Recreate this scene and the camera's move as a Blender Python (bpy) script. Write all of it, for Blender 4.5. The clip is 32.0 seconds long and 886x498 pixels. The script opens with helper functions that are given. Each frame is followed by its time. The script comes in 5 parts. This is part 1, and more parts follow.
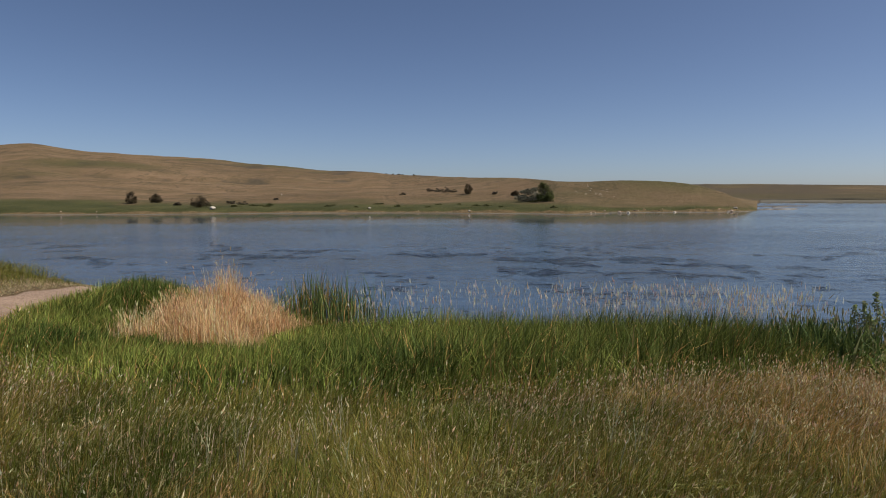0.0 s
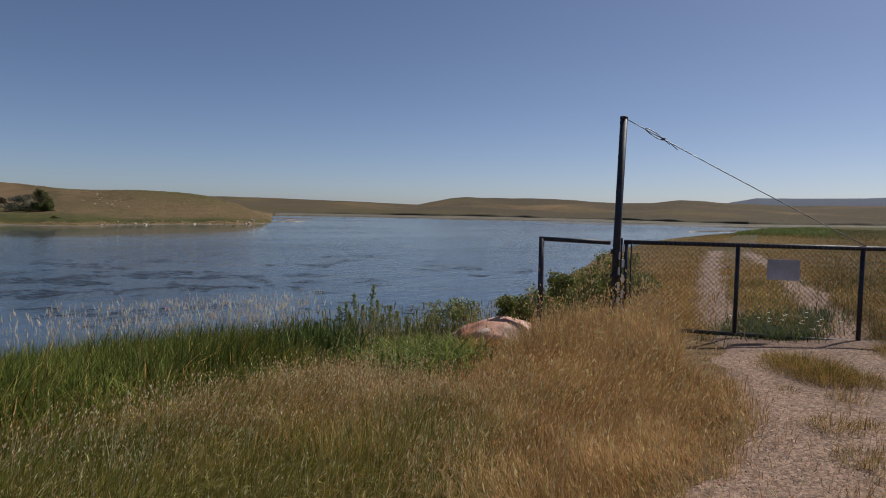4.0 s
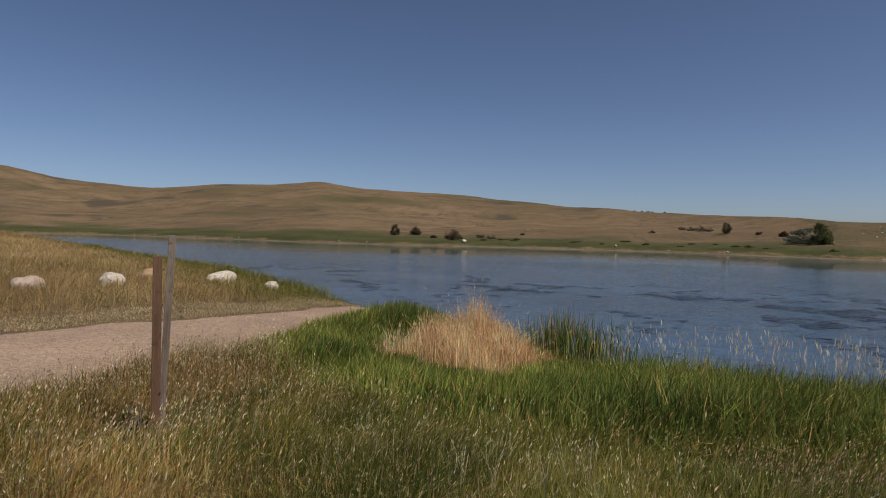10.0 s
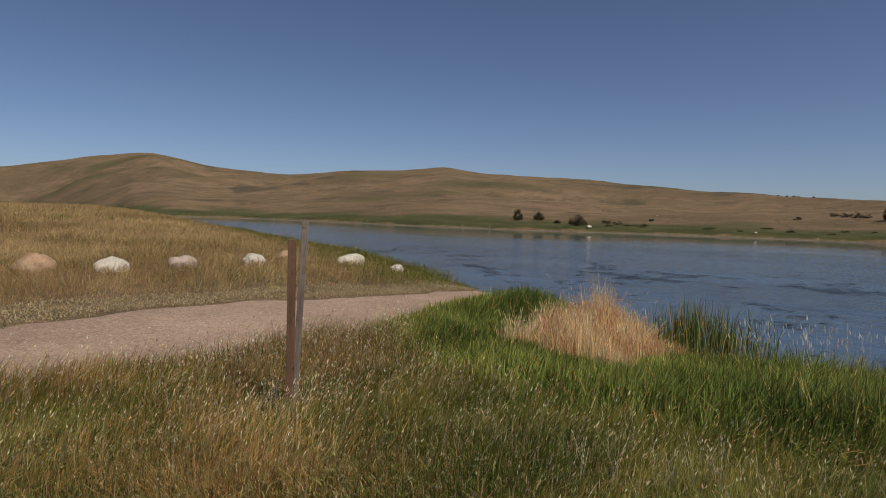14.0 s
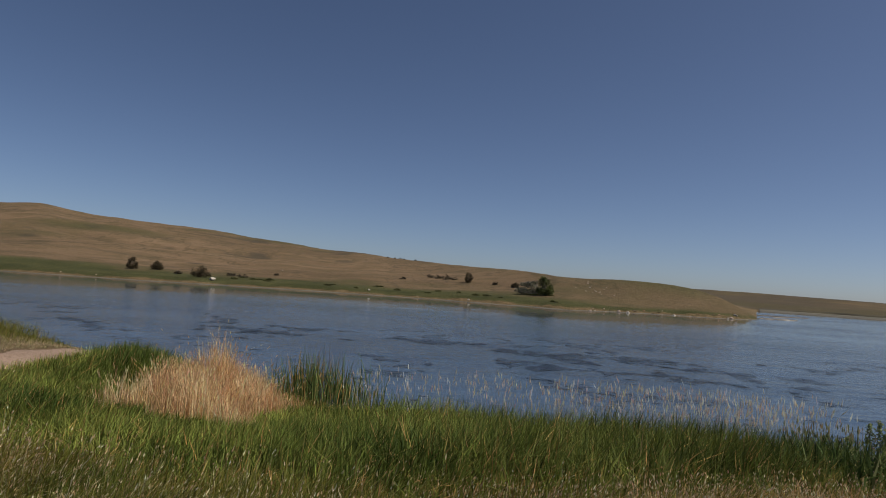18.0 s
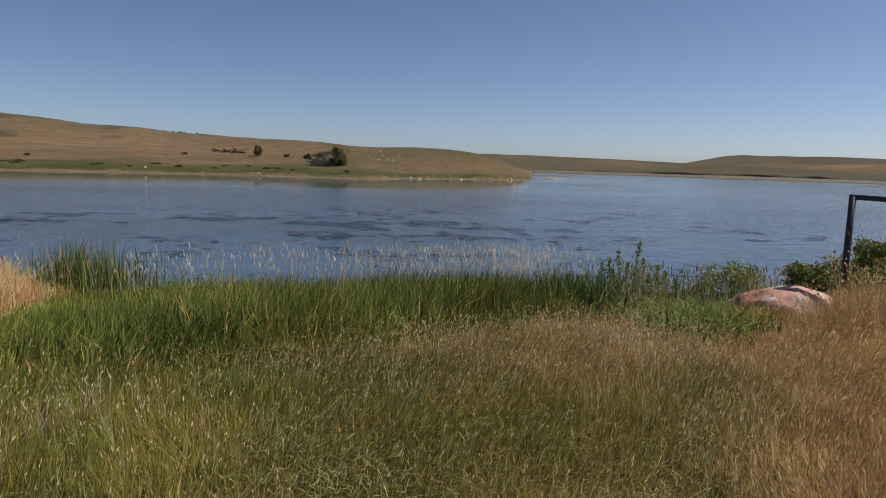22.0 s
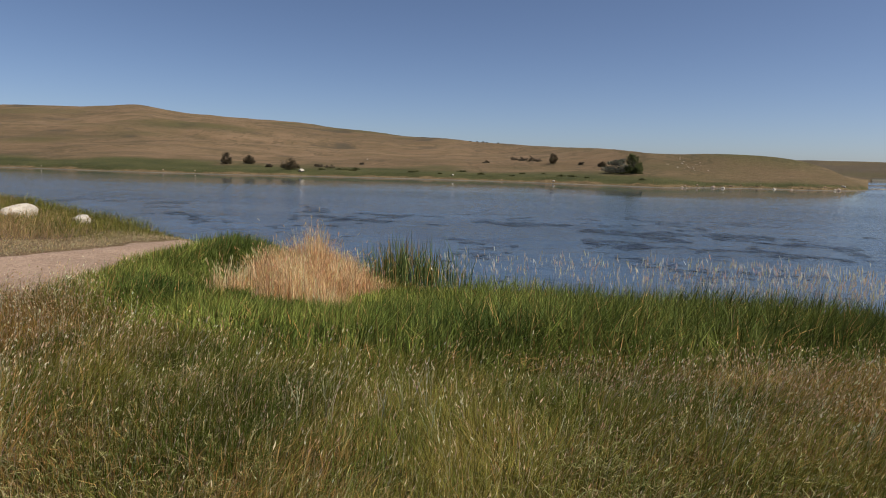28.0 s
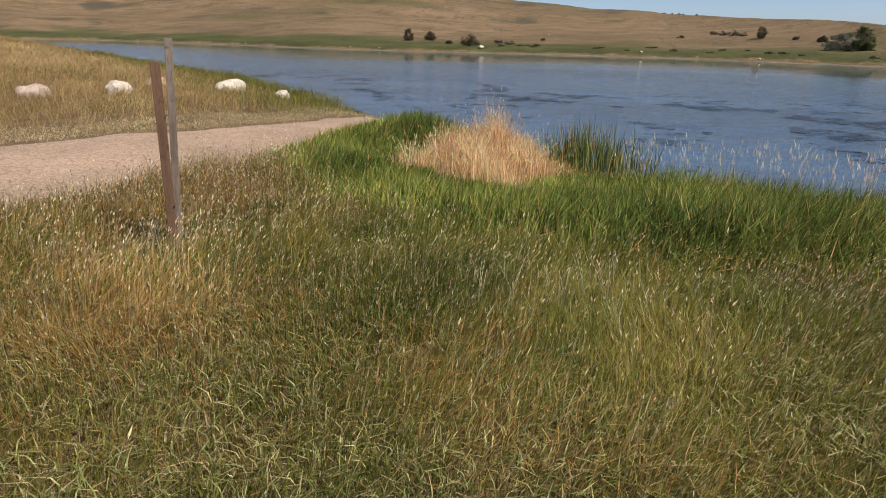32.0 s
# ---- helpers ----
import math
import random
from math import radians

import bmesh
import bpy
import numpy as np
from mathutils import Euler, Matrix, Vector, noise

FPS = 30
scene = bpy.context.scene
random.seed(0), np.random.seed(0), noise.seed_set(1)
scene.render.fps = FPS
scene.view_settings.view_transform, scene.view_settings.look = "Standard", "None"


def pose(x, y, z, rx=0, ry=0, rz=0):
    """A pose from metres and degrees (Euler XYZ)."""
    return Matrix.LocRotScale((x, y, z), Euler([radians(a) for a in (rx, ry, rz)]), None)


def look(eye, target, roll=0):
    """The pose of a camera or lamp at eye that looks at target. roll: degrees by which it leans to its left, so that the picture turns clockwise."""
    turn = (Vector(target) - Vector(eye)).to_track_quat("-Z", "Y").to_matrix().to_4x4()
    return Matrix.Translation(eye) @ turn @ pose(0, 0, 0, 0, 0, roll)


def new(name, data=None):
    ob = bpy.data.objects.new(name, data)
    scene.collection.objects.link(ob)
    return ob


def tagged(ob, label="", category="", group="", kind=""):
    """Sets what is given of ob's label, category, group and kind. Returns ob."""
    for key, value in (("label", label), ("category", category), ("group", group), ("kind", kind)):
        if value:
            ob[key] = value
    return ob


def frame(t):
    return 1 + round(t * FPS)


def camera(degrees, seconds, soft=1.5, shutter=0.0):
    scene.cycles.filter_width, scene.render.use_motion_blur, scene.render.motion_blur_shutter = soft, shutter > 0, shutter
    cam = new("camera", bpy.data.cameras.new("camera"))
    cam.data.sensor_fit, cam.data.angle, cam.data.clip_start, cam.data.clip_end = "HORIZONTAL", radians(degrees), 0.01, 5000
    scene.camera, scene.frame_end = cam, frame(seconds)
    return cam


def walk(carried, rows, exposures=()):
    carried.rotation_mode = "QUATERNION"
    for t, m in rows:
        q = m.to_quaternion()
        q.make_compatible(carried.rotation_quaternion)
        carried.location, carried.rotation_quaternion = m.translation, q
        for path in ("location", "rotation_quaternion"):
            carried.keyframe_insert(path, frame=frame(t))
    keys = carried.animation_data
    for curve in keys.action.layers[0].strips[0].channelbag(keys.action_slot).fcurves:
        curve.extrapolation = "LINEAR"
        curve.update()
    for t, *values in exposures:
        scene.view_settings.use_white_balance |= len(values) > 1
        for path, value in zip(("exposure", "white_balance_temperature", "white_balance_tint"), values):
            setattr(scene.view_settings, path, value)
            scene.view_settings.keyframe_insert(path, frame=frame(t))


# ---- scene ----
cam = camera(68.9, 32.0, soft=1.0)
PATH = [
    (0, (-0.006, 0.022, 1.562), (-0.007, 2.015, 1.395), -0.2),
    (0.5, (0.013, 0.006, 1.561), (0.141, 1.994, 1.379), 0.2),
    (1, (0.04, -0.005, 1.569), (0.37, 1.959, 1.382), 0.9),
    (1.5, (0.039, -0.075, 1.587), (0.569, 1.846, 1.416), 0.8),
    (2, (0.05, -0.12, 1.597), (0.774, 1.737, 1.431), 1.0),
    (2.5, (0.058, -0.152, 1.614), (1.027, 1.591, 1.459), 0.4),
    (3, (0.056, -0.191, 1.623), (1.201, 1.443, 1.484), 0.8),
    (3.5, (0.05, -0.217, 1.627), (1.265, 1.367, 1.502), 1.0),
    (4, (0.055, -0.23, 1.617), (1.356, 1.284, 1.497), 1.1),
    (4.5, (0.042, -0.23, 1.606), (1.428, 1.208, 1.505), 1.0),
    (6.5, (0.021, -0.196, 1.585), (1.409, 1.242, 1.506), 1.2),
    (7, (-0.047, -0.172, 1.577), (1.08, 1.478, 1.481), 0.6),
    (7.5, (-0.029, -0.074, 1.562), (0.621, 1.816, 1.476), 0.8),
    (8, (-0.052, -0.044, 1.549), (0.058, 1.952, 1.482), 1.2),
    (8.5, (-0.107, 0.15, 1.527), (-0.338, 2.135, 1.453), 1.0),
    (9, (-0.129, 0.181, 1.538), (-0.502, 2.144, 1.466), 1.2),
    (9.5, (-0.071, 0.01, 1.543), (-0.598, 1.938, 1.471), 1.4),
    (10, (-0.086, 0.004, 1.545), (-0.816, 1.866, 1.484), 1.1),
    (10.5, (-0.102, 0.001, 1.551), (-1.015, 1.78, 1.495), 1.0),
    (11, (-0.112, 0.004, 1.551), (-1.185, 1.69, 1.491), 1.0),
    (11.5, (-0.132, 0.025, 1.54), (-1.416, 1.556, 1.465), 1.0),
    (12, (-0.134, 0.034, 1.542), (-1.533, 1.461, 1.452), 1.1),
    (12.5, (-0.143, 0.053, 1.539), (-1.568, 1.454, 1.444), 1.1),
    (13, (-0.142, 0.054, 1.538), (-1.563, 1.457, 1.443), 1.1),
    (13.5, (-0.121, 0.052, 1.539), (-1.427, 1.562, 1.431), 1.2),
    (14, (-0.086, 0.021, 1.55), (-1.151, 1.71, 1.435), 1.3),
    (14.5, (-0.095, 0.052, 1.544), (-0.969, 1.847, 1.434), 1.2),
    (15, (-0.072, 0.054, 1.549), (-0.783, 1.92, 1.449), 0.7),
    (15.5, (-0.06, 0.034, 1.553), (-0.606, 1.956, 1.465), 0.7),
    (17.5, (-0.09, 0.096, 1.556), (-0.093, 2.095, 1.627), 4.0),
    (18, (-0.096, 0.135, 1.538), (-0.102, 2.132, 1.64), 3.8),
    (18.5, (-0.087, 0.157, 1.546), (-0.115, 2.153, 1.666), 3.6),
    (19, (-0.092, 0.154, 1.544), (-0.123, 2.149, 1.672), 3.4),
    (19.5, (-0.108, 0.198, 1.525), (-0.136, 2.194, 1.638), 2.9),
    (20, (-0.083, 0.174, 1.506), (-0.115, 2.174, 1.526), 1.7),
    (20.5, (-0.008, 0.035, 1.519), (-0.001, 2.031, 1.398), 0.9),
    (21, (0.014, 0.031, 1.521), (0.144, 2.016, 1.314), 0.7),
    (21.5, (0.044, -0.006, 1.521), (0.431, 1.941, 1.274), 1.0),
    (22, (0.072, -0.004, 1.523), (0.692, 1.879, 1.256), 1.6),
    (22.5, (0.099, -0.043, 1.535), (0.915, 1.762, 1.252), 2.2),
    (23, (0.123, -0.064, 1.542), (1.091, 1.662, 1.252), 2.7),
    (23.5, (0.116, -0.066, 1.541), (1.15, 1.621, 1.255), 2.9),
    (24, (0.083, -0.035, 1.536), (1.125, 1.649, 1.251), 3.0),
    (24.5, (0.042, 0.022, 1.518), (0.973, 1.768, 1.226), 3.2),
    (25, (0.003, 0.018, 1.512), (0.814, 1.82, 1.206), 3.0),
    (25.5, (-0.057, 0.041, 1.505), (0.619, 1.897, 1.194), 3.2),
    (26, (-0.083, 0.107, 1.48), (0.335, 2.036, 1.162), 3.3),
    (26.5, (-0.09, 0.142, 1.476), (0.02, 2.114, 1.157), 2.4),
    (28.5, (-0.087, 0.133, 1.531), (-0.34, 2.101, 1.28), 1.4),
    (29, (-0.1, 0.132, 1.521), (-0.329, 2.103, 1.276), 1.6),
    (29.5, (-0.178, 0.136, 1.518), (-0.53, 2.087, 1.253), 1.9),
    (30, (-0.195, 0.166, 1.523), (-0.858, 2.018, 1.161), 1.7),
    (30.5, (-0.181, 0.17, 1.521), (-0.906, 1.98, 1.073), 1.3),
    (31, (-0.176, 0.171, 1.519), (-0.901, 1.96, 0.995), 1.2),
    (31.5, (-0.174, 0.169, 1.521), (-0.892, 1.94, 0.931), 1.3),
    (32, (-0.178, 0.178, 1.525), (-0.902, 1.932, 0.893), 1.1),
]
walk(cam, [(t, look(eye, target, roll)) for t, eye, target, roll in PATH],
     exposures=[(0, 0), (4, -0.12), (6.5, 0.08), (9, -0.1), (13, -0.22), (15.5, -0.2), (17.5, -0.28), (19.5, -0.28), (21, 0.0), (22, 0.1), (23, 0.08), (26, 0.12), (29, 0.1), (30, 0.06), (31, 0.24), (32, 0.48)])

# ---- world, sun, exposure ----
SUN_AZ, SUN_EL = -98.0, 52.0        # degrees: azimuth to the left of +y, height
world = bpy.data.worlds.new("sky_world")
scene.world = world
world.use_nodes = True
wn = world.node_tree.nodes
sky = wn.new("ShaderNodeTexSky")
sky.sky_type, sky.sun_disc = "NISHITA", False
sky.sun_elevation, sky.sun_rotation = radians(SUN_EL), radians(-SUN_AZ)
sky.altitude, sky.air_density, sky.dust_density, sky.ozone_density = 600, 0.6, 1.1, 3.2
wn["Background"].inputs[1].default_value = 0.09
haze = wn.new("ShaderNodeMix")          # the white balance of a dry prairie noon
haze.data_type, haze.blend_type, haze.clamp_result = "RGBA", "MULTIPLY", False
haze.inputs[0].default_value, haze.inputs[7].default_value = 1.0, (1.06, 1.0, 0.99, 1)
world.node_tree.links.new(sky.outputs[0], haze.inputs[6])
world.node_tree.links.new(haze.outputs[2], wn["Background"].inputs[0])
sun = new("sun", bpy.data.lights.new("sun", "SUN"))
sun.data.energy, sun.data.angle, sun.data.color = 5.0, radians(0.53), (1.0, 0.95, 0.87)
sa, se = radians(SUN_AZ), radians(SUN_EL)
sun.matrix_world = look((-math.sin(sa) * math.cos(se) * 50, math.cos(sa) * math.cos(se) * 50, math.sin(se) * 50), (0, 0, 0))

WZ = -0.45          # water level


# ---- plan: noise, shorelines, ground height ----
def vnoise(x, y, size, seed=0):
    """Smooth value noise from 0 to 1, with cells of the given size."""
    u, v = np.asarray(x, float) / size + 37.3, np.asarray(y, float) / size + 11.7
    i, j = np.floor(u).astype(np.int64), np.floor(v).astype(np.int64)
    fu, fv = u - i, v - j
    fu, fv = fu * fu * (3 - 2 * fu), fv * fv * (3 - 2 * fv)

    def corner(a, b):
        n = (a * 374761393 + b * 668265263 + seed * 1442695041) & 0xFFFFFFFF
        n = ((n ^ (n >> 13)) * 1274126177) & 0xFFFFFFFF
        return ((n ^ (n >> 16)) & 0xFFFF) / 65535.0

    return (corner(i, j) * (1 - fu) + corner(i + 1, j) * fu) * (1 - fv) + (corner(i, j + 1) * (1 - fu) + corner(i + 1, j + 1) * fu) * fv


def fnoise(x, y, size, seed=0):
    return 0.55 * vnoise(x, y, size, seed) + 0.3 * vnoise(x, y, size / 2.1, seed + 1) + 0.15 * vnoise(x, y, size / 4.3, seed + 2)


def smooth(v):
    v = np.clip(v, 0, 1)
    return v * v * (3 - 2 * v)


def inside_distance(x, y, poly):
    """Distance to the outline of a polygon: positive inside, negative outside."""
    x, y = np.asarray(x, float), np.asarray(y, float)
    best, odd = np.full(x.shape, 1e18), np.zeros(x.shape, bool)
    for (ax, ay), (bx, by) in zip(poly, poly[1:] + poly[:1]):
        ex, ey = bx - ax, by - ay
        k = np.clip(((x - ax) * ex + (y - ay) * ey) / (ex * ex + ey * ey), 0, 1)
        best = np.minimum(best, (x - ax - k * ex) ** 2 + (y - ay - k * ey) ** 2)
        if ay != by:
            odd ^= ((ay > y) != (by > y)) & (x < (y - ay) / (by - ay) * ex + ax)
    return np.where(odd, 1, -1) * np.sqrt(best)


# near land, waterline from the left bank round to the spit beyond the gate
NEAR = [(-420, 70), (-200, 66), (-110, 57), (-75, 50), (-42, 35.5), (-25.5, 26), (-18, 22), (-12.5, 18), (-9.0, 15.2), (-7.6, 14.2),
        (-6.3, 13.2), (-5.2, 12.6), (-4.3, 11.6), (-3.3, 10.6), (-2.4, 10.2), (-1.4, 9.4), (-0.2, 8.7), (1.5, 8.4), (3.5, 8.2), (5.2, 8.0),
        (6.4, 7.7), (7.6, 7.5), (9.2, 8.0), (11, 9.2), (18.7, 14), (30.6, 20.7), (46.8, 27.5), (60, 31.4), (77, 35), (100, 42),
        (128, 47), (150, 40), (420, 30), (420, -420), (-420, -420)]
# far shore: azimuth to the left, distance of the waterline, distance of the ridge, height angle of the ridge
SHORE_AZ = [-26, -25, -22, -18, -11, -4, 9, 20, 27, 35, 45, 50, 55, 58, 60.5, 63, 66, 110]
SHORE_D = [86, 80, 77, 75, 67, 70, 74, 76, 78, 86, 108, 122, 128, 148, 205, 300, 400, 450]
RIDGE_AZ = [-26, -22, -17, -10, -4, 5, 20, 40, 60, 80, 110]
RIDGE_D = [87, 95, 98, 105, 150, 220, 290, 340, 520, 560, 560]
LINE_AZ = [-26, -25.2, -23.5, -21, -17.2, -10.7, -5.8, -3.3, 3.2, 7.1, 10.3, 13.9, 17.3, 18.9, 23.4, 25.4, 27.2, 28.7, 32.2, 36, 40.7, 45.7, 52, 56.5, 61.7, 66, 72, 80, 110]
LINE_EL = [-1.4, -0.9, 0.2, 0.9, 1.22, 1.15, 1.5, 1.5, 1.75, 2.1, 2.12, 2.6, 2.7, 3.05, 3.25, 3.25, 3.5, 3.4, 4.03, 3.55, 3.45, 2.85, 3.3, 4.3, 3.55, 2.65, 2.45, 2.15, 2.0]
EAST_AZ = [-110, -75, -66, -60, -54, -46, -36, -26, -15]
EAST_D = [180, 165, 138, 152, 170, 170, 180, 180, 180]
EAST_LINE_AZ = [-110, -85, -78.3, -72.2, -69.4, -64.6, -62.5, -60.7, -58.4, -56, -52.7, -49.7, -46.2, -42.7, -41.2, -39.7, -38.4, -34, -28, -22, -15]
EAST_LINE_EL = [0.9, 0.95, 1.05, 0.93, 0.82, 1.08, 1.2, 1.22, 0.95, 0.9, 1.06, 1.15, 1.1, 1.17, 1.03, 0.75, 0.5, 0.6, 0.7, 0.74, 0.6]


def ground_height(x, y):
    x, y = np.asarray(x, float), np.asarray(y, float)
    az, d = np.degrees(np.arctan2(-x, y)), np.hypot(x, y)
    # near land
    sd = inside_distance(x, y, NEAR)
    rough = (fnoise(x, y, 1.1, 5) - 0.5) * 0.07 * np.clip(d / 1.0, 0, 1)
    near = WZ + 0.16 * smooth((sd + 0.2) / 1.2) + 0.34 * smooth(sd / 6.0) + rough
    near = near + (1.15 + 0.5 * (fnoise(x, y, 22, 9) - 0.5)) * smooth((-x - 13) / 42) * smooth(sd / 9)
    near = near + (0.12 * smooth((x - 4) / 4) - 0.24 * smooth((x - 12) / 18)) * smooth(sd / 4)
    near = np.where(sd > -0.2, near, WZ - 0.04 - 0.9 * smooth(-sd / 8))
    # north shore with its hills
    s0, r0 = np.interp(az, SHORE_AZ, SHORE_D), np.interp(az, RIDGE_AZ, RIDGE_D)
    el = sum(w * np.interp(az + o, LINE_AZ, LINE_EL) for o, w in ((-1.5, 0.15), (-0.75, 0.2), (0, 0.3), (0.75, 0.2), (1.5, 0.15)))
    s0 = s0 + 1.6 * (vnoise(az, 0 * az, 1.3, 3) - 0.5)
    s = d - s0
    top = 1.55 + r0 * np.tan(np.radians(el)) - WZ
    bank = np.minimum(0.6, np.maximum(top, 0.05) * 0.5)
    k = (s - 4) / np.maximum(r0 - s0 - 4, 2)
    rise = np.where(k < 1, np.clip(k, 0, 1) ** 1.15, 1 - 0.25 * np.clip(k - 1, 0, 2))
    folds = ((fnoise(x, y, 60, 21) - 0.5) * 0.13 + (fnoise(x * 0.6, y, 24, 23) - 0.5) * 0.11) * top * np.clip(k * 2, 0, 1) * np.clip((1.02 - k) * 3, 0, 1) * 1.9
    folds = folds + (fnoise(x, y, 14, 22) - 0.5) * 0.5 * np.clip(s / 14, 0, 1)
    north = WZ + np.where(s > 0, bank * smooth(s / 4) + (top - bank) * rise + folds * np.clip(top / 3, 0, 1), np.maximum(-1.2, s * 0.2))
    north = np.where(az > -26, north, WZ - 1.2)
    # east shore
    s0 = np.interp(az, EAST_AZ, EAST_D) + 4 * (vnoise(az, 0 * az, 2.2, 4) - 0.5)
    el = np.interp(az, EAST_LINE_AZ, EAST_LINE_EL)
    s = d - s0
    top = 1.55 + 380 * np.tan(np.radians(el)) - WZ
    k = s / (380 - s0)
    rise = np.where(k < 1, np.clip(k, 0, 1) ** 1.1, 1 - 0.3 * np.clip(k - 1, 0, 2))
    east = WZ + np.where(s > 0, 0.5 * smooth(s / 6) + (top - 0.5) * rise + (fnoise(x, y, 50, 31) - 0.5) * 0.55 * top * np.clip(k * (1.2 - k) * 3, 0, 1), np.maximum(-1.2, s * 0.2))
    east = np.where((az < -15) & (az > -110), east, WZ - 1.2)
    # blue tableland on the horizon
    table = np.interp(az, [-125, -110, -90, -78.3, -77.4, -76, -73.7, -69.4, -66.4, -65.4, -64.5, -62], [0, 1.6, 1.9, 1.8, 1.72, 1.55, 1.44, 1.4, 1.4, 1.2, 1.05, 0])
    table = np.where(az < -62, np.maximum(table, 0), 0)
    rim = 1.55 + 1900 * np.tan(np.radians(table)) * smooth((d - 1500) / 350)
    plain = np.where(d > 900, WZ + 1.0, WZ - 1.2)
    z = np.maximum(np.maximum(north, east), np.maximum(near, plain))
    return np.where((d > 1200) & (table > 0.05), np.maximum(z, rim), z)


RAMP = [(-6.0, -6), (-5.8, 1.0), (-5.7, 2.4), (-5.45, 3.2), (-5.1, 4.2), (-4.85, 5.8), (-4.95, 6.8), (-5.4, 8.6), (-5.95, 10.6), (-6.6, 12.4), (-6.9, 14.2),
        (-8.0, 14.4), (-7.7, 13.1), (-7.7, 11.1), (-7.65, 9.2), (-7.95, 7.7), (-8.45, 6.45), (-8.8, 5.2), (-8.65, 3.6), (-8.6, 2.9), (-8.45, 2.0), (-8.6, 1.5), (-9.0, -6)]
TRACK_L = [(1.8, -2.4), (3.3, 1.0), (5.2, 1.62), (7.4, 2.75), (8.8, 3.9), (12.3, 5.9), (22, 10.8), (33, 16), (60, 27)]
TRACK_R = [(3.2, -3.2), (5.4, 0.1), (7.7, 1.8), (9.9, 2.95), (13.8, 4.8), (21.3, 8.4), (32.8, 14.6), (60, 26)]


def line_distance(x, y, line):
    x, y = np.asarray(x, float), np.asarray(y, float)
    best = np.full(x.shape, 1e18)
    for (ax, ay), (bx, by) in zip(line, line[1:]):
        ex, ey = bx - ax, by - ay
        k = np.clip(((x - ax) * ex + (y - ay) * ey) / (ex * ex + ey * ey), 0, 1)
        best = np.minimum(best, (x - ax - k * ex) ** 2 + (y - ay - k * ey) ** 2)
    return np.sqrt(best)


def ramp_mask(x, y):
    """Above 0 on the gravel ramp."""
    return inside_distance(x, y, RAMP) + (fnoise(x, y, 0.9, 41) - 0.5) * 0.7


def track_mask(x, y):
    """Above 0 on the wheel tracks through the gate."""
    near = smooth((8.6 - np.asarray(x)) / 0.8)
    left = 0.40 + 0.18 * near - line_distance(x, y, TRACK_L)
    right = 0.42 + 0.95 * near - line_distance(x, y, TRACK_R)
    return np.maximum(left, right) + (fnoise(x, y, 0.7, 43) - 0.5) * 0.6


# ---- materials ----
def material(name, rough=0.8, metal=0.0):
    m = bpy.data.materials.new(name)
    m.use_nodes = True
    b = m.node_tree.nodes["Principled BSDF"]
    b.inputs["Roughness"].default_value, b.inputs["Metallic"].default_value = rough, metal
    b.inputs["Specular IOR Level"].default_value = 0.3
    return m, m.node_tree.nodes, m.node_tree.links, b


def noise_node(nodes, links, size, detail=6.0, rough=0.6, stretch=None, coords="Object"):
    tc = nodes.new("ShaderNodeTexCoord")
    n = nodes.new("ShaderNodeTexNoise")
    n.inputs["Scale"].default_value, n.inputs["Detail"].default_value, n.inputs["Roughness"].default_value = 1.0 / size, detail, rough
    if stretch:
        mp = nodes.new("ShaderNodeMapping")
        mp.inputs["Scale"].default_value = stretch
        links.new(tc.outputs[coords], mp.inputs[0])
        links.new(mp.outputs[0], n.inputs["Vector"])
    else:
        links.new(tc.outputs[coords], n.inputs["Vector"])
    return n


def ramp_node(nodes, links, source, stops):
    r = nodes.new("ShaderNodeValToRGB")
    while len(r.color_ramp.elements) < len(stops):
        r.color_ramp.elements.new(0.5)
    for e, (p, c) in zip(r.color_ramp.elements, stops):
        e.position, e.color = p, (*c, 1)
    links.new(source, r.inputs[0])
    return r


def mix_node(nodes, links, a, b, fac, blend="MIX"):
    n = nodes.new("ShaderNodeMix")
    n.data_type, n.blend_type = "RGBA", blend
    for value, socket in ((fac, n.inputs[0]), (a, n.inputs[6]), (b, n.inputs[7])):
        if isinstance(value, (int, float)):
            socket.default_value = value
        elif isinstance(value, tuple):
            socket.default_value = (*value, 1)
        else:
            links.new(value, socket)
    return n.outputs[2]


def bump(nodes, links, bsdf, source, strength, distance):
    n = nodes.new("ShaderNodeBump")
    n.inputs["Strength"].default_value, n.inputs["Distance"].default_value = strength, distance
    links.new(source, n.inputs["Height"])
    links.new(n.outputs[0], bsdf.inputs["Normal"])
    return n


def mottled(name, dark, light, size, rough=0.8, metal=0.0, depth=0.01, fleck=None, stretch=None):
    """A surface with two scales of colour variation and fine relief."""
    m, nodes, links, b = material(name, rough, metal)
    big, small = noise_node(nodes, links, size, 4, 0.6, stretch), noise_node(nodes, links, size / 9, 5, 0.7, stretch)
    col = ramp_node(nodes, links, big.outputs[0], [(0.3, dark), (0.7, light)]).outputs[0]
    grey = ramp_node(nodes, links, small.outputs[0], [(0.3, (0.55, 0.55, 0.55)), (0.7, (1.25, 1.25, 1.25))]).outputs[0]
    col = mix_node(nodes, links, col, grey, 0.8, "MULTIPLY")
    if fleck:
        spots = ramp_node(nodes, links, noise_node(nodes, links, size / 2.3, 8, 0.75).outputs[0], [(0.55, (0, 0, 0)), (0.68, (1, 1, 1))]).outputs[0]
        col = mix_node(nodes, links, col, fleck, spots)
    links.new(col, b.inputs["Base Color"])
    bump(nodes, links, b, small.outputs[0], 0.7, depth)
    return m


